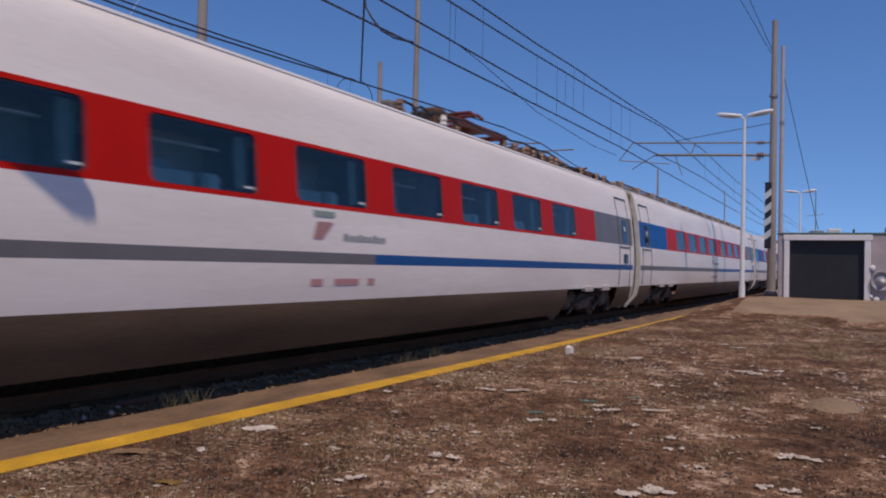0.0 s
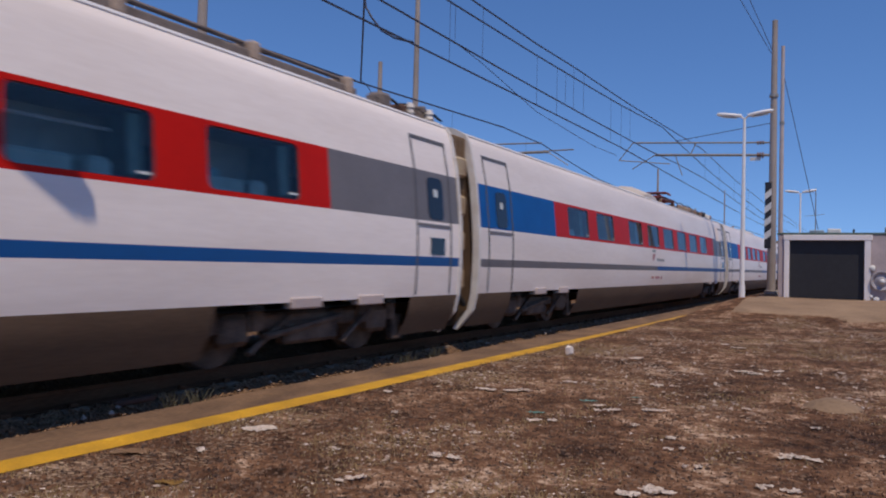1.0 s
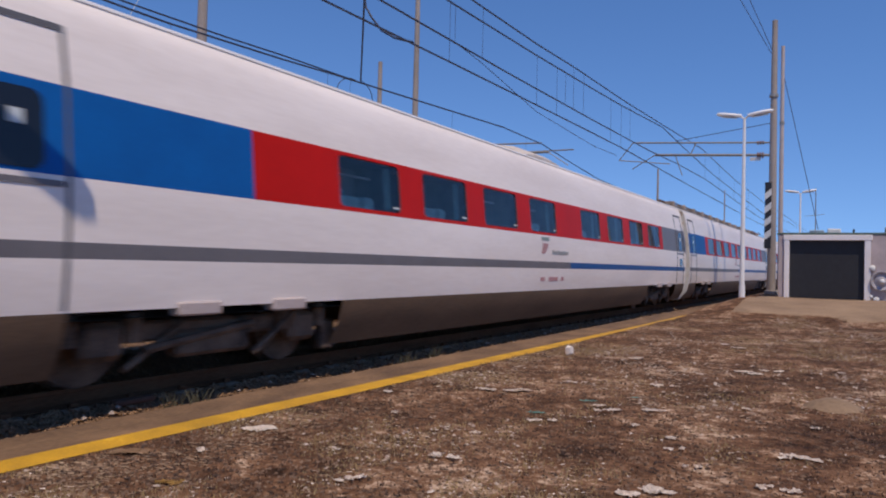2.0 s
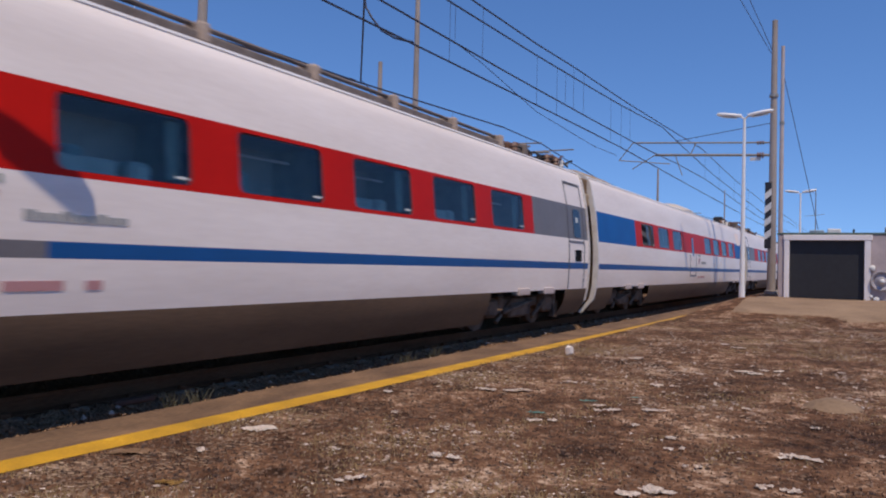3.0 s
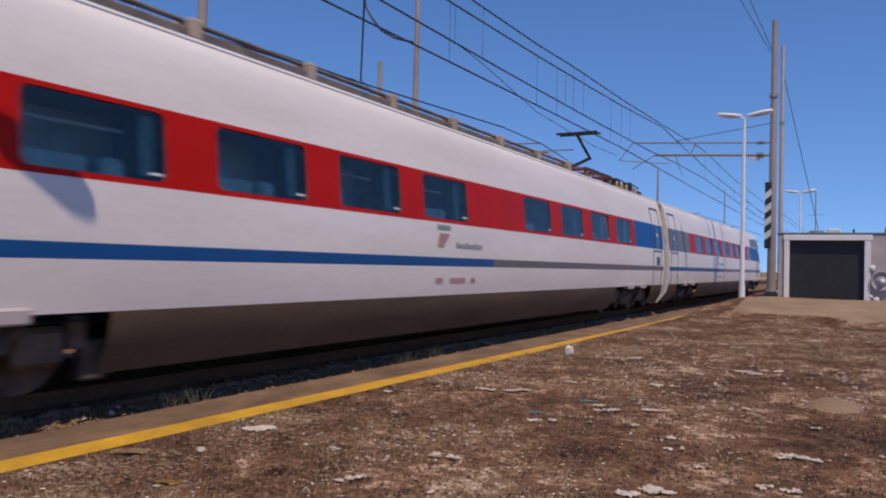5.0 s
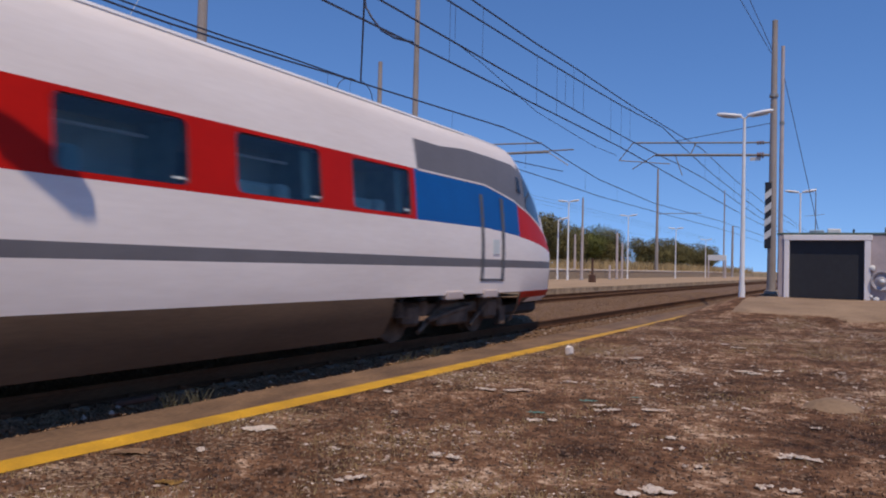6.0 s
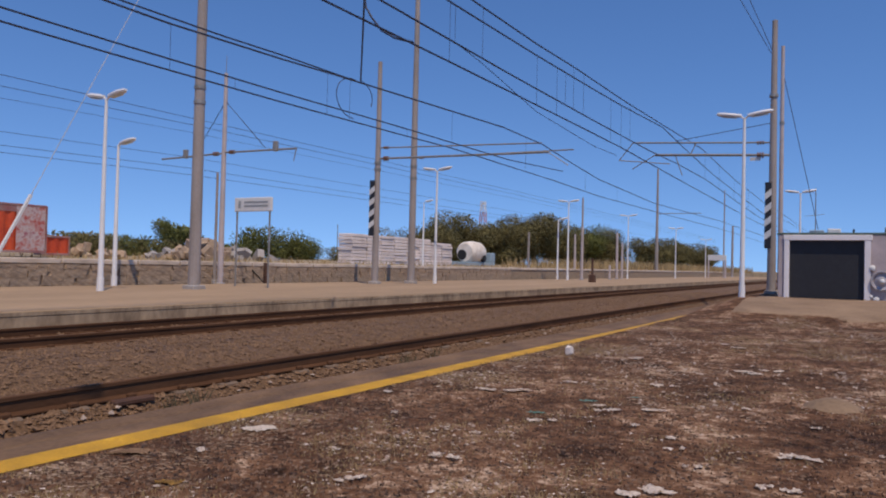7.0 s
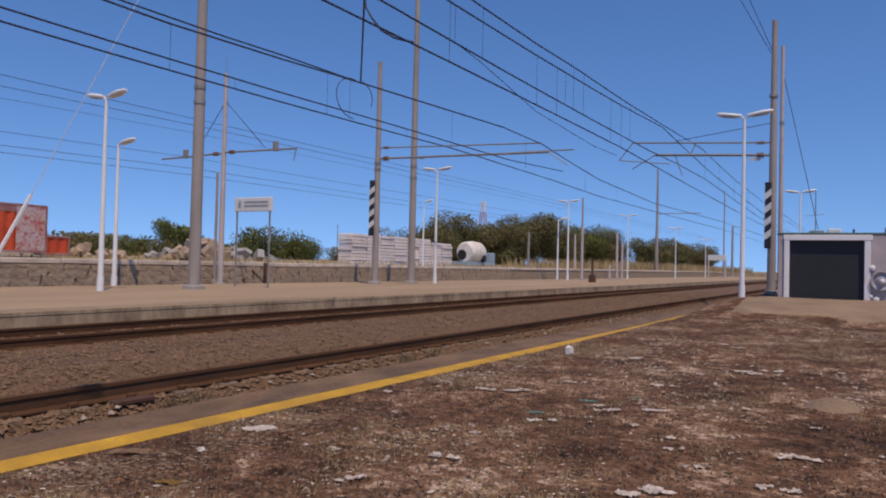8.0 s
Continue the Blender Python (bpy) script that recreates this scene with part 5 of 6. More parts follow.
box_a = container(-42.4, -40.0, 12.8, 24.9, 1.30, 3.95)
bm = bmesh.new()
box(bm, 2.372, 2.388, 10.35, 11.98, 0.14, 2.54)
part("painted_patch", bm, M_GRAF, box_a, "faded purple-grey graffiti over the panel")
bm = bmesh.new()
box(bm, 2.372, 2.384, 0.2, 10.34, 2.22, 2.54)
part("painted_patch", bm, M_CONTD, box_a, "dull dark red strip under the roof")
container(-43.5, -42.0, 25.4, 27.6, 1.2, 2.35, "skip", "small orange-red steel skip beside the container", False)
stk = thing("panel_stack", "long stack of pale weathered concrete panels", "panel stack", m=pose(-39.5, 50.6, 1.1))
rnd = random.Random(3)
for k in range(9):
    for c in range(8):
        bm = bmesh.new()
        jx, jy = rnd.uniform(-0.06, 0.06), rnd.uniform(-0.05, 0.05)
        if k == 8 and c > 5:
            bm.free()
            continue
        box(bm, 0 + jx, 1.5 + jx, 2.2 * c + jy, 2.2 * c + 2.1 + jy, 0.29 * k, 0.29 * k + 0.25, 0.02)
        part("panel", bm, M_PANEL, stk)
bm = bmesh.new()
box(bm, -0.1, 1.7, -0.6, 17.8, -0.2, 0.0, 0.02)
part("base", bm, M_CONC, stk)
tk = thing("mixer_drum", "cream cylindrical drum lying on a pale blue frame", "drum", m=pose(-42, 80.6, 1.3))
bm = bmesh.new()
secs = [(-2.2, 1.05), (-1.9, 1.28), (-0.6, 1.40), (0.8, 1.35), (1.7, 1.0), (2.0, 0.6)]
for (a, r0), (b, r1) in zip(secs, secs[1:]):
    rod(bm, (0, a, 1.45), (0, b, 1.45), r0, r1, n=20, cap=True)
part("drum", bm, M_TANK, tk, smooth=True)
bm = bmesh.new()
box(bm, -1.0, 1.0, -3.6, 4.2, -0.2, 0.3, 0.05)
part("chassis", bm, M_PALEB, tk)
bm = bmesh.new()
box(bm, -0.8, 0.9, 3.2, 4.4, 0.3, 1.5, 0.1)
part("end_box", bm, M_PALEB, tk)
# black discs stand in for the dark opening and the shadow low on the drum
bm = bmesh.new()
rod(bm, (-0.35, -2.25, 1.15), (-0.35, -2.15, 1.15), 0.62, n=14)
rod(bm, (1.0, 0.5, 0.75), (1.40, 0.5, 0.75), 0.42, n=14)
part("hatch", bm, M_BLACK, tk)
tw = thing("lattice_tower", "distant red and white lattice tower", "tower", m=pose(-90, 178, 0.6))
for k in range(6):
    bm = bmesh.new()
    w0, w1 = 1.2 - 0.12 * k, 1.2 - 0.12 * (k + 1)
    for sx, sy in ((-1, -1), (1, -1), (1, 1), (-1, 1)):
        rod(bm, (sx * w0, sy * w0, 3.0 * k), (sx * w1, sy * w1, 3.0 * k + 3), 0.12, n=5)
        rod(bm, (sx * w0, sy * w0, 3.0 * k), (-sx * w1 if sx * sy > 0 else sx * w1, sy * w1 if sx * sy > 0 else -sy * w1, 3.0 * k + 3), 0.08, n=4)
    part("tower_stage", bm, M_WHITEP if k % 2 else M_MARKR, tw)


# ================= trees =================
def tree(x, y, z, h, w, seed, material, label, bush=False):
    o = thing("tree" if not bush else "bush", label, "tree" if not bush else "bush", "trees of the yard", pose(x, y, z))
    r = random.Random(seed)
    bm = bmesh.new()
    th = h * (0.35 if not bush else 0.15)
    rod(bm, (0, 0, -0.3), (0.1, 0, th), 0.045 * h, 0.03 * h, n=8)
    tips = []
    for k in range(7):
        a = 2 * math.pi * k / 7 + r.uniform(-0.3, 0.3)
        tip = Vector((math.cos(a) * w * 0.32, math.sin(a) * w * 0.32, h * r.uniform(0.42, 0.86)))
        rod(bm, (0.1, 0, th * r.uniform(0.7, 1)), tip, 0.02 * h, 0.006 * h, n=6)
        tips.append(tip)
    part("trunk", bm, M_BARK, o)
    n = int(9500 * min(1.6, max(0.5, w * h / 60)))
    lobes = [(t, r.uniform(0.26, 0.36) * w) for t in tips] + [(Vector((r.uniform(-0.3, 0.3) * w, r.uniform(-0.3, 0.3) * w, h * r.uniform(0.18, 0.66))), r.uniform(0.20, 0.32) * w) for k in range(12)]
    vs, fs = [], []
    for k in range(n):
        c, rad = lobes[r.randrange(len(lobes))]
        d = Vector((r.gauss(0, 1), r.gauss(0, 1), r.gauss(0, 1))).normalized()
        p = c + Vector((d.x * rad, d.y * rad, d.z * rad * 0.8)) * (r.uniform(0.55, 1.06))
        if p.z < 0.0 or p.z > h * 1.15:
            continue
        u = Vector((r.gauss(0, 1), r.gauss(0, 1), r.gauss(0, 1))).normalized()
        v = u.cross(d).normalized() if abs(u.dot(d)) < 0.95 else Vector((1, 0, 0))
        s = r.uniform(0.10, 0.22) * (0.7 + 0.06 * h)
        i = len(vs)
        vs += [p - v * s * 0.5, p + u * s, p + v * s * 0.5, p - u * s * 0.8]
        fs.append((i, i + 1, i + 2, i + 3))
    me = bpy.data.meshes.new("crown")
    me.from_pydata([tuple(q) for q in vs], [], fs)
    me.materials.append(material)
    tagged(part("crown", me, None, o), kind="stuff")
    return o


for k, (x, y, z, h, w) in enumerate(((-60, 50.6, 0.9, 4.1, 3.9), (-60, 62.3, 0.9, 4.2, 5.2), (-60, 67.5, 0.9, 3.6, 5.0), (-61, 71.5, 0.9, 2.9, 4.5), (-66, 99, 0.9, 5.6, 6.5), (-63, 106, 0.9, 7.4, 8), (-64, 113, 0.9, 9.4, 9), (-63, 120, 0.9, 8.2, 8.5), (-62, 128, 0.9, 9.8, 10),
                                     (-62, 136, 0.9, 10.6, 10.5), (-61, 145, 0.9, 12.0, 11), (-60, 154, 0.9, 11.4, 11), (-60, 162, 0.9, 9.2, 8), (-61, 178, 0.9, 10.6, 11), (-60, 187, 0.9, 10.0, 10), (-62, 200, 0.9, 9.6, 12), (-46, 176, 0.9, 7.6, 7), (-46, 186, 0.9, 8.2, 8), (-46, 204, 0.9, 8.6, 9), (-47, 216, 0.9, 8.4, 9), (-46, 240, 0.9, 8.8, 10), (-46, 254, 0.9, 8.6, 9))):
    tree(x, y, z, h, w, 11 + k, M_LEAFB if k in (0, 1, 2, 3, 13) else M_LEAFA, "dark olive-green round-crowned tree beyond the yard" if k > 3 else "low bright green leafy tree beyond the wall")
for k, (x, y, h, w) in enumerate(((-55, 37, 1.9, 6.5), (-56, 41, 1.9, 7), (-57, 45, 1.7, 7), (-58, 55, 1.7, 6), (-58, 76, 1.9, 7), (-60, 82, 1.9, 8))):
    tree(x, y, 0.9, h, w, 70 + k, M_LEAFB if k % 2 else M_LEAFA, "low scrubby grey-green bush in the yard", True)
# rubble and dry reeds
rnd = random.Random(21)
for k, (x, y, w, h) in enumerate(((-44, 30, 2.6, 0.9), (-45, 37.5, 2.0, 0.8), (-44, 40, 2.4, 1.6), (-44, 43.5, 2.8, 1.2), (-38, 33, 1.4, 0.7))):
    bm = bmesh.new()
    for q in range(26):
        a = rnd.uniform(0, 6.28)
        d = rnd.random() ** 0.6
        s = rnd.uniform(0.15, 0.42) * h
        hh = h * (1 - d) * rnd.uniform(0.5, 1)
        m = Matrix.Translation((x + math.cos(a) * d * w, y + math.sin(a) * d * w, 1.15 + hh)) @ Euler((rnd.uniform(0, 3), rnd.uniform(0, 3), rnd.uniform(0, 3))).to_matrix().to_4x4()
        box(bm, -s, s, -s * 0.8, s * 0.8, -s * 0.6, s * 0.6, 0, 0, m)
    solid("rubble_heap", bm, M_CONC if k % 2 else M_STONE, "heap of pale rubble and broken stone in the yard", "rubble", "stuff")


def blades(name, n, place, height, width, material, label, seed, kind="stuff"):
    r = random.Random(seed)
    vs, fs = [], []
    for k in range(n):
        x, y, z = place(r)
        h = height * r.uniform(0.5, 1.2)
        a = r.uniform(0, 6.28)
        dx, dy = math.cos(a) * width, math.sin(a) * width
        lx, ly = r.uniform(-0.4, 0.4) * h, r.uniform(-0.4, 0.4) * h
        i = len(vs)
        vs += [(x - dx, y - dy, z), (x + dx, y + dy, z), (x + lx * 0.5, y + ly * 0.5, z + h * 0.6), (x + lx, y + ly, z + h)]
        fs += [(i, i + 1, i + 2), (i, i + 2, i + 3)]
    me = bpy.data.meshes.new(name)
    me.from_pydata(vs, [], fs)
    me.materials.append(material)
    return tagged(new(name, me), label, "grass", kind=kind)


M_THATCH = mat("brown_thatch", (0.34, 0.195, 0.115), (0.14, 0.074, 0.042), 0.95, scale=1.3, fine=30, bump=0.0, mixfine=0.2, third=(0.68, 0.52, 0.40))
M_REED = mat("dry_straw", (0.46, 0.33, 0.15), (0.30, 0.21, 0.10), 0.9, scale=1, fine=6, bump=0.0)
blades("dry_grass", 8000, lambda r: (r.uniform(-44, -27), r.uniform(92, 220), 0.95), 1.5, 0.10, M_REED, "tall dry straw-coloured grass behind the wall", 5)
blades("dry_grass", 2500, lambda r: (r.uniform(-52, -30), r.uniform(24, 90), 1.0), 0.45, 0.05, M_REED, "sparse dry grass in the yard", 6)
blades("dry_grass", 2500, lambda r: (r.uniform(-12, 10), r.uniform(135, 330), -0.45), 3.2, 0.3, M_REED, "dry straw-coloured grass at the far end of the tracks", 8)
for k, (x, y) in enumerate(((-5.36, 8.4), (-5.38, 8.55), (-5.42, 4.9), (-5.4, 4.6), (-5.5, 9.4))):
    blades("weed", 26, lambda r: (x + r.gauss(0, 0.05), y + r.gauss(0, 0.07), ZP - 0.04), 0.16, 0.005, M_WEED, "small dry weed growing at the platform edge", 30 + k)

# ================= kiosk =================
ks = thing("kiosk", "purple-grey rendered hut with wide dark opening and pale frame", "hut", m=pose(-2.6, 27.4, 0.30))
bm = bmesh.new()
box(bm, 0.0, 0.18, 0.0, 3.4, -0.2, 2.20, 0.01)
part("side_wall", bm, M_SHED, ks)
bm = bmesh.new()
box(bm, 2.72, 6.0, 0.0, 0.18, -0.2, 2.20, 0.01)
part("front_wall", bm, M_SHED, ks)
bm = bmesh.new()
box(bm, 0.18, 6.0, 3.22, 3.4, -0.2, 2.20, 0.01)
part("back_wall", bm, M_SHED, ks)
bm = bmesh.new()
box(bm, 5.82, 6.0, 0.18, 3.22, -0.2, 2.20, 0.01)
part("end_wall", bm, M_SHED, ks)
bm = bmesh.new()
box(bm, -0.05, 6.05, -0.02, 3.45, 2.20, 2.28, 0.02)
part("roof", bm, M_GREEN, ks, "flat roof with dull green felt")
for nm, a in (("jamb", (0.18, 0.34, -0.06, 0.12, -0.2, 2.02)), ("jamb", (2.54, 2.72, -0.06, 0.12, -0.2, 2.02)), ("lintel", (0.16, 2.76, -0.07, 0.12, 2.02, 2.199))):
    bm = bmesh.new()
    box(bm, *a, 0.012)
    part(nm, bm, M_FRAME, ks)
# dark sheet stands in for the shaded inside of the hut's opening
bm = bmesh.new()
box(bm, 0.34, 2.54, 0.10, 0.14, -0.2, 2.02)
part("shutter", bm, M_DARK, ks, "dark sheet standing in for the shaded inside of the opening")
for x0, x1, y0, y1, h, mt in ((0.9, 1.35, 0.5, 0.9, 0.12, M_PALEB), (1.45, 1.85, 0.4, 0.8, 0.16, M_WHITEP), (3.1, 3.2, 0.3, 0.4, 0.2, M_STEEL), (2.2, 2.26, 0.1, 0.16, 0.14, M_BLACK)):
    bm = bmesh.new()
    box(bm, x0, x1, y0, y1, 2.27, 2.27 + h, 0.03)
    part("roof_box", bm, mt, ks)
bm = bmesh.new()
rod(bm, (1.1, 0.3, 2.25), (1.1, 0.3, 2.95), 0.012, n=6)
rod(bm, (0.8, 0.3, 2.85), (1.35, 0.3, 2.9), 0.008, n=6)
part("aerial", bm, M_STEEL, ks)
# round dish and small fittings on the front wall
ds = thing("round_dish", "round grey metal dish fixed to the kiosk wall", "dish", m=pose(0.42, 27.33, 1.03))
bm = bmesh.new()
n = 24
prof = [(0.0, -0.02), (0.10, -0.05), (0.12, -0.02), (0.22, 0.02), (0.25, -0.05), (0.30, -0.07), (0.32, 0.06)]
rings = [[bm.verts.new((r * math.cos(2 * math.pi * i / n), y, r * math.sin(2 * math.pi * i / n))) for i in range(n)] for r, y in prof[1:]]
c = bm.verts.new((0, -0.06, 0))
for i in range(n):
    bm.faces.new((c, rings[0][i], rings[0][(i + 1) % n]))
    for a, b in zip(rings, rings[1:]):
        bm.faces.new((a[i], a[(i + 1) % n], b[(i + 1) % n], b[i]))
bmesh.ops.recalc_face_normals(bm, faces=bm.faces[:])
part("dish", bm, M_GREYST, ds, smooth=True)
bm = bmesh.new()
bmesh.ops.create_icosphere(bm, subdivisions=2, radius=0.09, matrix=Matrix.Translation((0.02, -0.08, -0.02)))
part("hub", bm, M_WHITEP, ds, smooth=True)
for x, z, r in ((0.16, 1.43, 0.10), (0.28, 0.42, 0.10), (0.14, 0.52, 0.07)):
    bm = bmesh.new()
    bmesh.ops.create_icosphere(bm, subdivisions=2, radius=r)
    for v in bm.verts:
        v.co.y *= 0.6
        v.co += 0.015 * noise.noise_vector(v.co * 9)
    o = solid("wall_fitting", bm, M_WHITEP, "small rounded white fitting on the kiosk wall", "fitting", smooth=True)
    o.location = (x, 27.40 - r * 0.5, z)

# sandy apron in front of the kiosk
bm = bmesh.new()
xs, ys = spread(-4.3, 3.5, 40), spread(20.6, 27.35, 40)
vv = {}
for j, y in enumerate(ys):
    for i, x in enumerate(xs):
        e = noise.noise(Vector((x * 0.7, y * 0.7, 9)))
        lift = 0.012 if y > 22.4 + 1.0 * e - 0.25 * x * 0.2 and x > -3.35 + 0.3 * e else -0.05
        vv[i, j] = bm.verts.new((x, y, plat_z(x, y) + lift))
for j in range(len(ys) - 1):
    for i in range(len(xs) - 1):
        bm.faces.new((vv[i, j], vv[i + 1, j], vv[i + 1, j + 1], vv[i, j + 1]))
solid("sand_apron", bm, M_SAND, "pale sandy dirt apron in front of the hut", "sand", "structure", smooth=True)
bm = bmesh.new()
xs, ys = spread(-0.75, 0.2, 16), spread(7.85, 8.85, 16)
grid(bm, xs, ys, lambda x, y: plat_z(x, y) + 0.09 * max(-0.4, 1 - ((x + 0.27) / 0.27) ** 2 - ((y - 8.3) / 0.27) ** 2) + 0.01 * noise.noise(Vector((x * 9, y * 9, 0))))
solid("dirt_mound", bm, M_SAND, "small heap of pale sandy dirt on the platform", "sand", smooth=True)


# ================= stones and litter =================
def pebbles(name, n, place, size, material, label, seed, category="gravel"):
    r = random.Random(seed)
    base = [(1, 0, 0), (-1, 0, 0), (0, 1, 0), (0, -1, 0), (0, 0, 1), (0, 0, -1)]
    tri = [(0, 2, 4), (2, 1, 4), (1, 3, 4), (3, 0, 4), (2, 0, 5), (1, 2, 5), (3, 1, 5), (0, 3, 5)]
    vs, fs = [], []
    for k in range(n):
        x, y, z = place(r)
        s = size(r, y)
        a = r.uniform(0, 6.28)
        ca, sa = math.cos(a), math.sin(a)
        ex, ey, ez = s * r.uniform(0.7, 1.5), s * r.uniform(0.6, 1.1), s * r.uniform(0.35, 0.8)
        i = len(vs)
        for bx, by, bz in base:
            bx, by, bz = (bx + r.uniform(-0.3, 0.3)) * ex, (by + r.uniform(-0.3, 0.3)) * ey, (bz + r.uniform(-0.3, 0.3)) * ez
            vs.append((x + bx * ca - by * sa, y + bx * sa + by * ca, z + bz + ez * 0.2))
        fs += [(i + a0, i + b0, i + c0) for a0, b0, c0 in tri]
    me = bpy.data.meshes.new(name)
    me.from_pydata(vs, [], fs)
    me.materials.append(material)
    return tagged(new(name, me), label, category, kind="stuff")


def on_platform(r):
    y = 2.0 + 21.0 * r.random() ** 1.7
    x = r.uniform(-4.50, min(2.6, -1.5 + y * 0.30 + 1.2))
    return x, y, plat_z(x, y)


M_PEBD = mat("dark_gravel", (0.095, 0.054, 0.033), (0.045, 0.025, 0.016), 0.95, scale=2.5, fine=12, bump=0.2)
M_PEBL = mat("pale_gravel", (0.58, 0.47, 0.38), (0.34, 0.25, 0.19), 0.9, scale=2.5, fine=12, bump=0.2)
pebbles("gravel", 26000, on_platform, lambda r, y: 0.006 + 0.014 * r.random() ** 2, M_PEB, "brown gravel scattered on the platform", 41)
pebbles("gravel", 16000, on_platform, lambda r, y: 0.006 + 0.014 * r.random() ** 2, M_PEBD, "dark grit scattered on the platform", 42)
def on_patches(r):
    while True:
        x, y, z = on_platform(r)
        if noise.noise(Vector((x * 0.9 + 3, y * 0.55, 6))) + 0.5 * noise.noise(Vector((x * 3, y * 2, 8))) > r.uniform(0.0, 0.62) + (0.3 if x > -0.9 and y < 9 else 0.0):
            return x, y, z


pebbles("gravel", 3600, on_patches, lambda r, y: 0.005 + 0.016 * r.random() ** 2.5, M_PEBL, "pale gravel chips in patches on the platform", 43)
def flakes(name, n, place, lo, hi, material, label, seed):
    r = random.Random(seed)
    vs, fs = [], []
    for k in range(n):
        x, y, z = place(r)
        s = lo + (hi - lo) * r.random() ** 2.2
        a = r.gauss(0.35, 0.6)
        m = r.randint(5, 7)
        i = len(vs)
        tx, ty = r.uniform(-0.25, 0.25), r.uniform(-0.25, 0.25)
        for q in range(m):
            b = 2 * math.pi * q / m
            u, v = math.cos(b) * s * r.uniform(0.6, 1.5), math.sin(b) * s * r.uniform(0.25, 0.7)
            px, py = u * math.cos(a) - v * math.sin(a), u * math.sin(a) + v * math.cos(a)
            vs.append((x + px, y + py, z + 0.004 + abs(px * tx + py * ty) * 0.5))
        fs.append(tuple(range(i, i + m)))
    me = bpy.data.meshes.new(name)
    me.from_pydata(vs, [], fs)
    me.materials.append(material)
    return tagged(new(name, me), label, "debris", kind="stuff")


M_CRUST = mat("pale_crust", (0.38, 0.26, 0.165), (0.23, 0.15, 0.09), 0.95, scale=1.5, fine=20, bump=0.3)
M_CLOD = mat("dark_clod", (0.06, 0.032, 0.019), (0.036, 0.019, 0.012), 0.95, scale=2, fine=20, bump=0.3)


def on_bare(r):
    while True:
        x, y, z = on_platform(r)
        if noise.noise(Vector((x * 0.9 + 3, y * 0.55, 6))) + 0.5 * noise.noise(Vector((x * 3, y * 2, 8))) < r.uniform(-0.6, 0.2):
            return x, y, z


flakes("dirt_crust", 13000, on_patches, 0.005, 0.020, M_CRUST, "flat pale crusts of dry dirt on the platform", 51)
flakes("dirt_clods", 7000, on_bare, 0.006, 0.03, M_CLOD, "dark flat clods of dirt on the platform", 52)
flakes("debris_chips", 2600, on_patches, 0.004, 0.020, M_PAPER, "tiny whitish scraps strewn over the dirt", 53)
blades("dry_litter", 22000, lambda r: on_patches(r), 0.030, 0.005, M_REED, "flattened dry grass bits on the platform", 44)
blades("dead_grass", 17000, lambda r: on_platform(r), 0.026, 0.007, M_THATCH, "short trampled brown dead grass on the platform", 49)
blades("dead_grass", 9000, lambda r: on_bare(r), 0.024, 0.007, M_CLOD, "dark matted dead grass on the platform", 56)
pebbles("ballast_stones", 30000, lambda r: (lambda x, y: (x, y, ballast_z(x, y)))(r.uniform(-10.3, -5.6), 2.5 + 40 * r.random() ** 1.6), lambda r, y: 0.013 + 0.020 * r.random(), M_BALLAST, "brown crushed ballast stones between the rails", 45, "ballast")
pebbles("ballast_stones", 3000, lambda r: (lambda x, y: (x, y, ballast_z(x, y)))(r.uniform(-12.9, -10.3), 5 + 35 * r.random() ** 1.6), lambda r, y: 0.02 + 0.022 * r.random(), M_BALLAST, "brown ballast stones of the second track", 46, "ballast")
pebbles("ballast_stones", 1500, lambda r: (lambda x, y: (x, y, ballast_z(x, y)))(r.uniform(-6.28, -5.95), 2.5 + 16 * r.random() ** 1.5), lambda r, y: 0.025 + 0.03 * r.random(), M_BALLAST, "brown stones along the foot of the near rail", 47, "ballast")


def scrap(x, y, lx, ly, rz, seed, material, name, label, lift=0.014, group="litter on the platform"):
    r = random.Random(seed)
    bm = bmesh.new()
    nx, ny = 10, 6
    vs = {}
    for i in range(nx + 1):
        for j in range(ny + 1):
            u, v = i / nx - 0.5, j / ny - 0.5
            e = 1 + 0.75 * noise.noise(Vector((math.cos(math.atan2(v, u)) * 1.6, math.sin(math.atan2(v, u)) * 1.6, seed)))
            z = lift * (0.5 + noise.noise(Vector((u * 5 + seed, v * 5, 2)))) + 0.008
            vs[i, j] = bm.verts.new((u * lx * e, v * ly * e, max(0.004, z)))
    for i in range(nx):
        for j in range(ny):
            if (i in (0, nx - 1) and j in (0, ny - 1)) and r.random() < 0.8:
                continue
            bm.faces.new((vs[i, j], vs[i + 1, j], vs[i + 1, j + 1], vs[i, j + 1]))
    bmesh.ops.solidify(bm, geom=bm.faces[:], thickness=0.003)
    o = solid(name, bm, material, label, "litter", group=group)
    o.matrix_basis = pose(x, y, plat_z(x, y) + 0.004, 0, 0, rz)


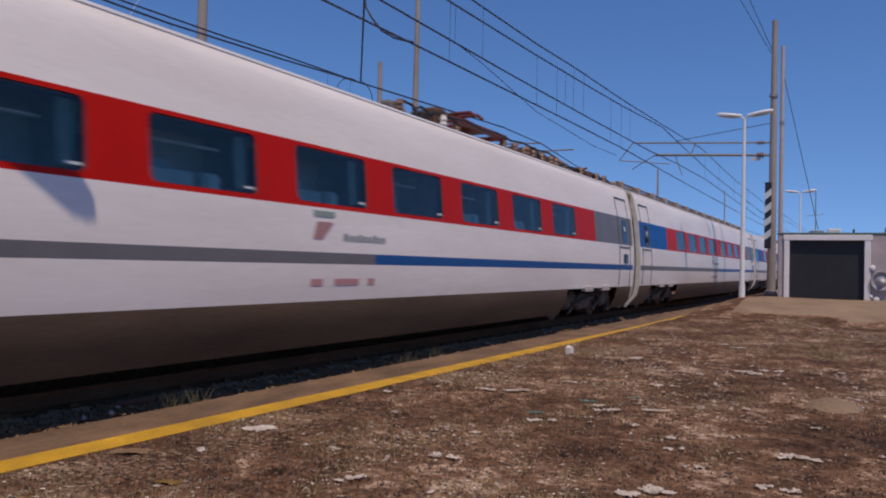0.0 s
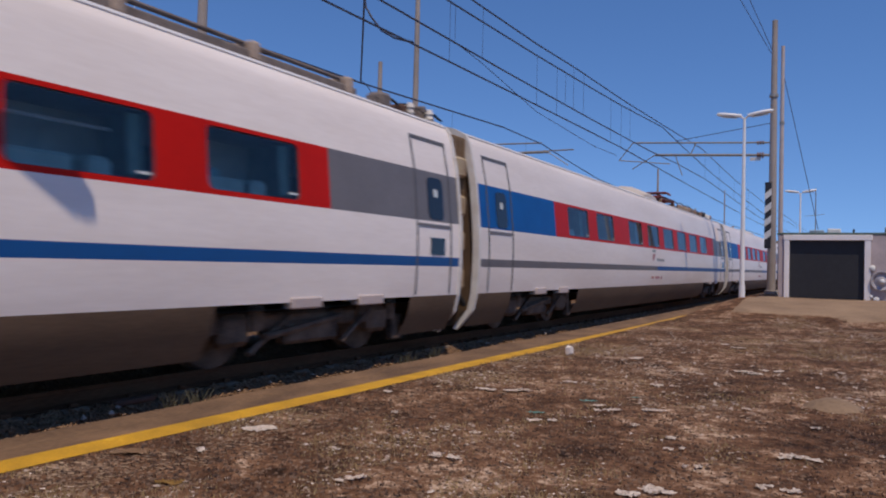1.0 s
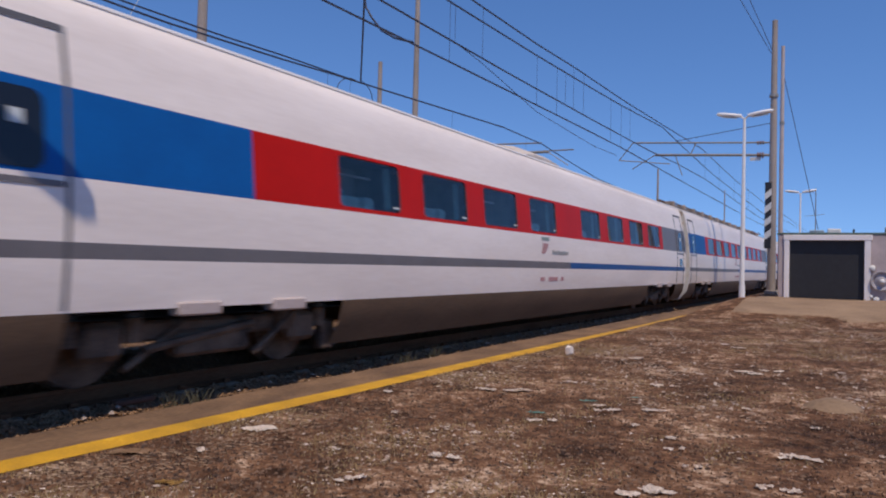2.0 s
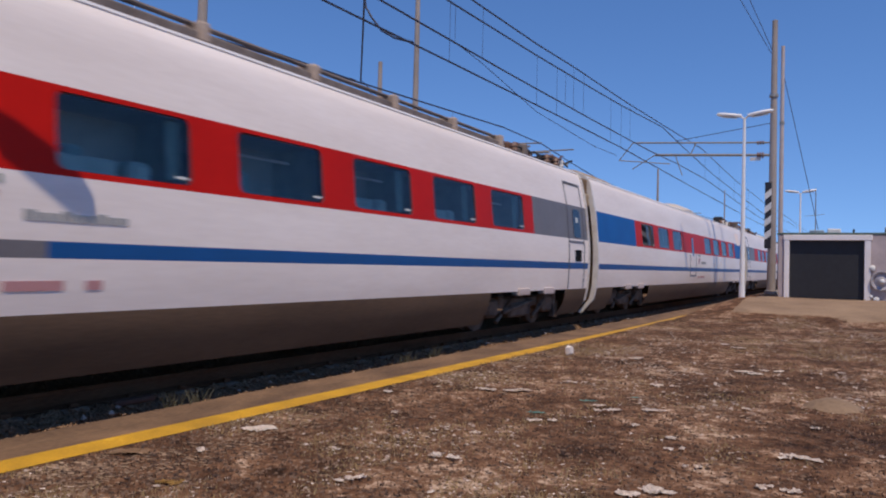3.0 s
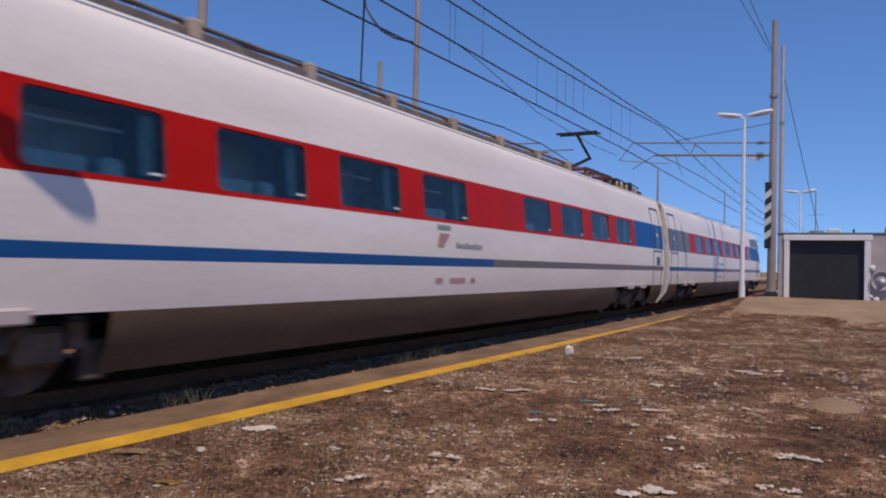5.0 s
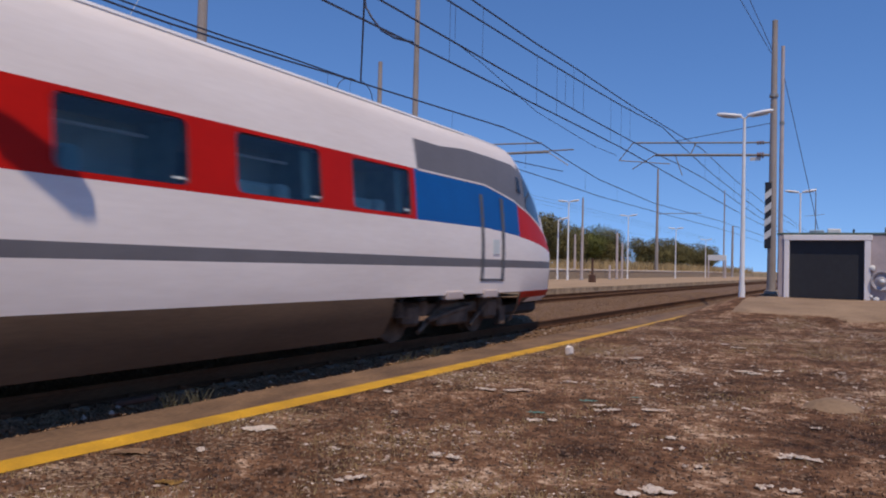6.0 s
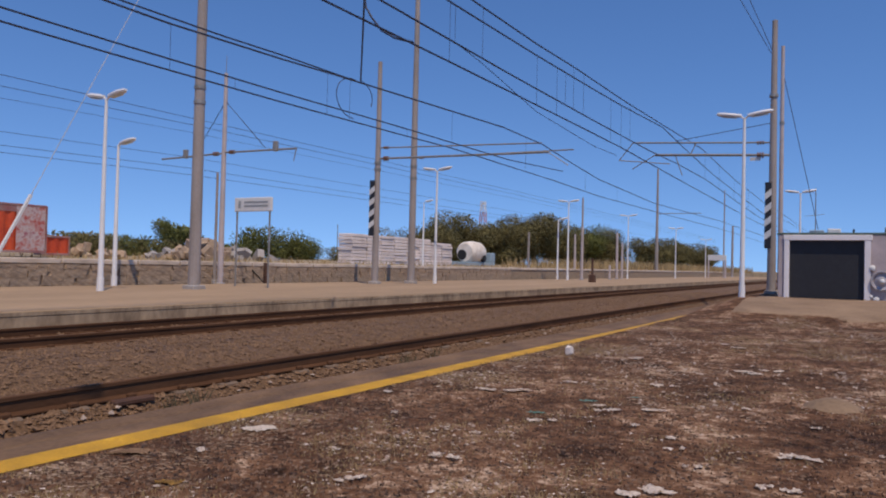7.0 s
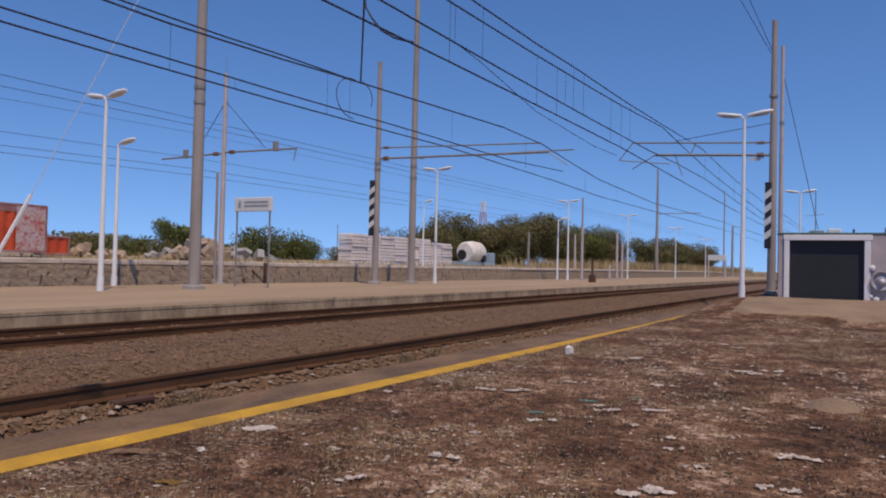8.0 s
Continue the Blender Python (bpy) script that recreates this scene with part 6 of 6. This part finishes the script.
PAPER = "crumpled off-white paper scrap lying on the dirt"
for k, (x, y, lx, ly, rz) in enumerate(((-1.43, 10.43, 0.42, 0.20, 5), (-3.48, 7.04, 0.30, 0.12, 20), (-3.25, 7.15, 0.34, 0.12, 35), (-2.49, 4.44, 0.20, 0.10, 30), (-0.45, 5.81, 0.30, 0.13, 10), (-1.16, 4.44, 0.26, 0.16, 40), (-1.05, 10.75, 0.22, 0.12, 30), (-3.95, 3.6, 0.16, 0.08, 20), (-4.3, 6.3, 0.16, 0.1, 0),
                                            (-0.55, 5.0, 0.10, 0.12, 60), (-2.2, 6.9, 0.18, 0.07, 30), (-2.9, 10.9, 0.26, 0.12, 30), (-2.2, 14.0, 0.34, 0.14, 30), (-1.9, 13.6, 0.2, 0.14, 10), (-0.2, 11.2, 0.16, 0.14, 10), (-0.1, 8.9, 0.14, 0.12, 0), (-2.7, 5.2, 0.12, 0.05, 20), (-1.2, 5.6, 0.15, 0.06, 50), (-1.7, 6.2, 0.12, 0.05, 30), (-0.35, 7.1, 0.12, 0.08, 10), (0.1, 6.2, 0.10, 0.07, 0), (-2.9, 8.2, 0.2, 0.07, 30), (-2.0, 8.6, 0.2, 0.06, 20), (-1.0, 7.6, 0.12, 0.07, 70), (-3.61, 5.51, 0.10, 0.05, 20), (-4.22, 4.30, 0.30, 0.16, 40), (-2.75, 3.66, 0.20, 0.07, 40), (-0.39, 5.03, 0.12, 0.12, 30), (-2.42, 6.0, 0.20, 0.05, 35), (-1.26, 5.98, 0.16, 0.06, 20), (-1.02, 5.17, 0.12, 0.06, 10), (-0.45, 9.55, 0.12, 0.08, 30), (-2.05, 6.75, 0.24, 0.05, 35), (-1.75, 6.9, 0.24, 0.05, 35))):
    rs = random.Random(900 + k)
    ca, sa = math.cos(radians(rz)), math.sin(radians(rz))
    for q in range(4 if lx > 0.18 else 2):
        u, v = rs.uniform(-0.5, 0.5) * lx, rs.uniform(-0.5, 0.5) * ly
        g = rs.uniform(0.3, 0.6)
        scrap(x + u * ca - v * sa, y + u * sa + v * ca, lx * g * 0.85, max(0.04, ly * g * 1.1), rz + rs.uniform(-50, 50), 3 + k * 1.7 + q, M_PAPER, "paper_scrap", PAPER, 0.017)
for k, (x, y, lx, ly, rz) in enumerate(((-2.36, 7.05, 0.16, 0.06, 30), (-2.62, 6.35, 0.14, 0.05, 20), (-2.05, 7.6, 0.08, 0.05, 10))):
    scrap(x, y, lx, ly, rz, 60 + k * 1.3, M_TEAL, "plastic_scrap", "torn teal-green plastic scrap lying on the dirt")
bm = bmesh.new()
box(bm, -0.05, 0.05, -0.05, 0.05, 0, 0.13, 0.02)
for v in bm.verts:
    v.co += 0.02 * noise.noise_vector(v.co * 15)
o = solid("crumpled_cup", bm, M_PAPER, "small crumpled white cup standing on the dirt", "cup", group="litter on the platform")
o.location = (-3.92, 10.78, plat_z(-3.92, 10.78))
scrap(-3.5, 2.98, 0.16, 0.08, 30, 81.0, M_STRAWP, "dry_leaf", "dry ochre-yellow leaf litter on the dirt")
scrap(-4.30, 3.34, 0.26, 0.14, 40, 83.0, M_SANDP, "cardboard_scrap", "flattened tan cardboard scrap beside the yellow line")
# flat dark slab by the near rail, added for the lamp head's shadow streak
bm = bmesh.new()
box(bm, -6.24, -6.13, 4.55, 5.0, -0.21, -0.15, 0.015)
solid("duct_cover", bm, M_BROWN, "flat dark slab standing in for the lamp's shadow beside the rail", "duct cover")

pebbles("pale_stones", 170, lambda r: (lambda x, y: (x, y, ballast_z(x, y) + 0.02))(r.uniform(-6.15, -5.5), 2.5 + 22 * r.random() ** 1.5), lambda r, y: 0.02 + 0.035 * r.random() ** 2, M_PEBL, "pale stones and rubbish in the strip beside the rail", 48, "ballast")
def along_line(r):
    while True:
        y = 2.6 + 9.0 * r.random() ** 1.2
        x = -4.46 + abs(r.gauss(0, 0.42))
        if noise.noise(Vector((x * 1.7 + 1, y * 0.8, 4))) > r.uniform(-0.25, 0.35):
            return x, y, plat_z(x, y)


flakes("dirt_crust", 2000, along_line, 0.008, 0.030, M_CRUST, "pale crusts and dry litter heaped beside the yellow line", 54)
flakes("debris_chips", 600, along_line, 0.006, 0.022, M_CRUST, "pale chips and shreds beside the yellow line", 55)


def far_patches(r):
    while True:
        y = 7.0 + 15.0 * r.random()
        x = r.uniform(-4.4, min(2.6, 0.30 * y - 0.6))
        if noise.noise(Vector((x * 0.8 + 7, y * 0.35, 2))) + 0.6 * noise.noise(Vector((x * 3, y * 1.4, 5))) > r.uniform(-0.1, 0.5):
            return x, y, plat_z(x, y)


flakes("dirt_crust", 5200, far_patches, 0.010, 0.042, M_CRUST, "pale crusts and dry litter over the farther platform", 57)
flakes("debris_chips", 1300, far_patches, 0.008, 0.036, M_PEBL, "pale shreds strewn over the farther platform", 58)
pebbles("gravel", 1500, far_patches, lambda r, y: 0.010 + 0.022 * r.random() ** 2, M_PEBL, "pale stones strewn over the farther platform", 59)

motions()
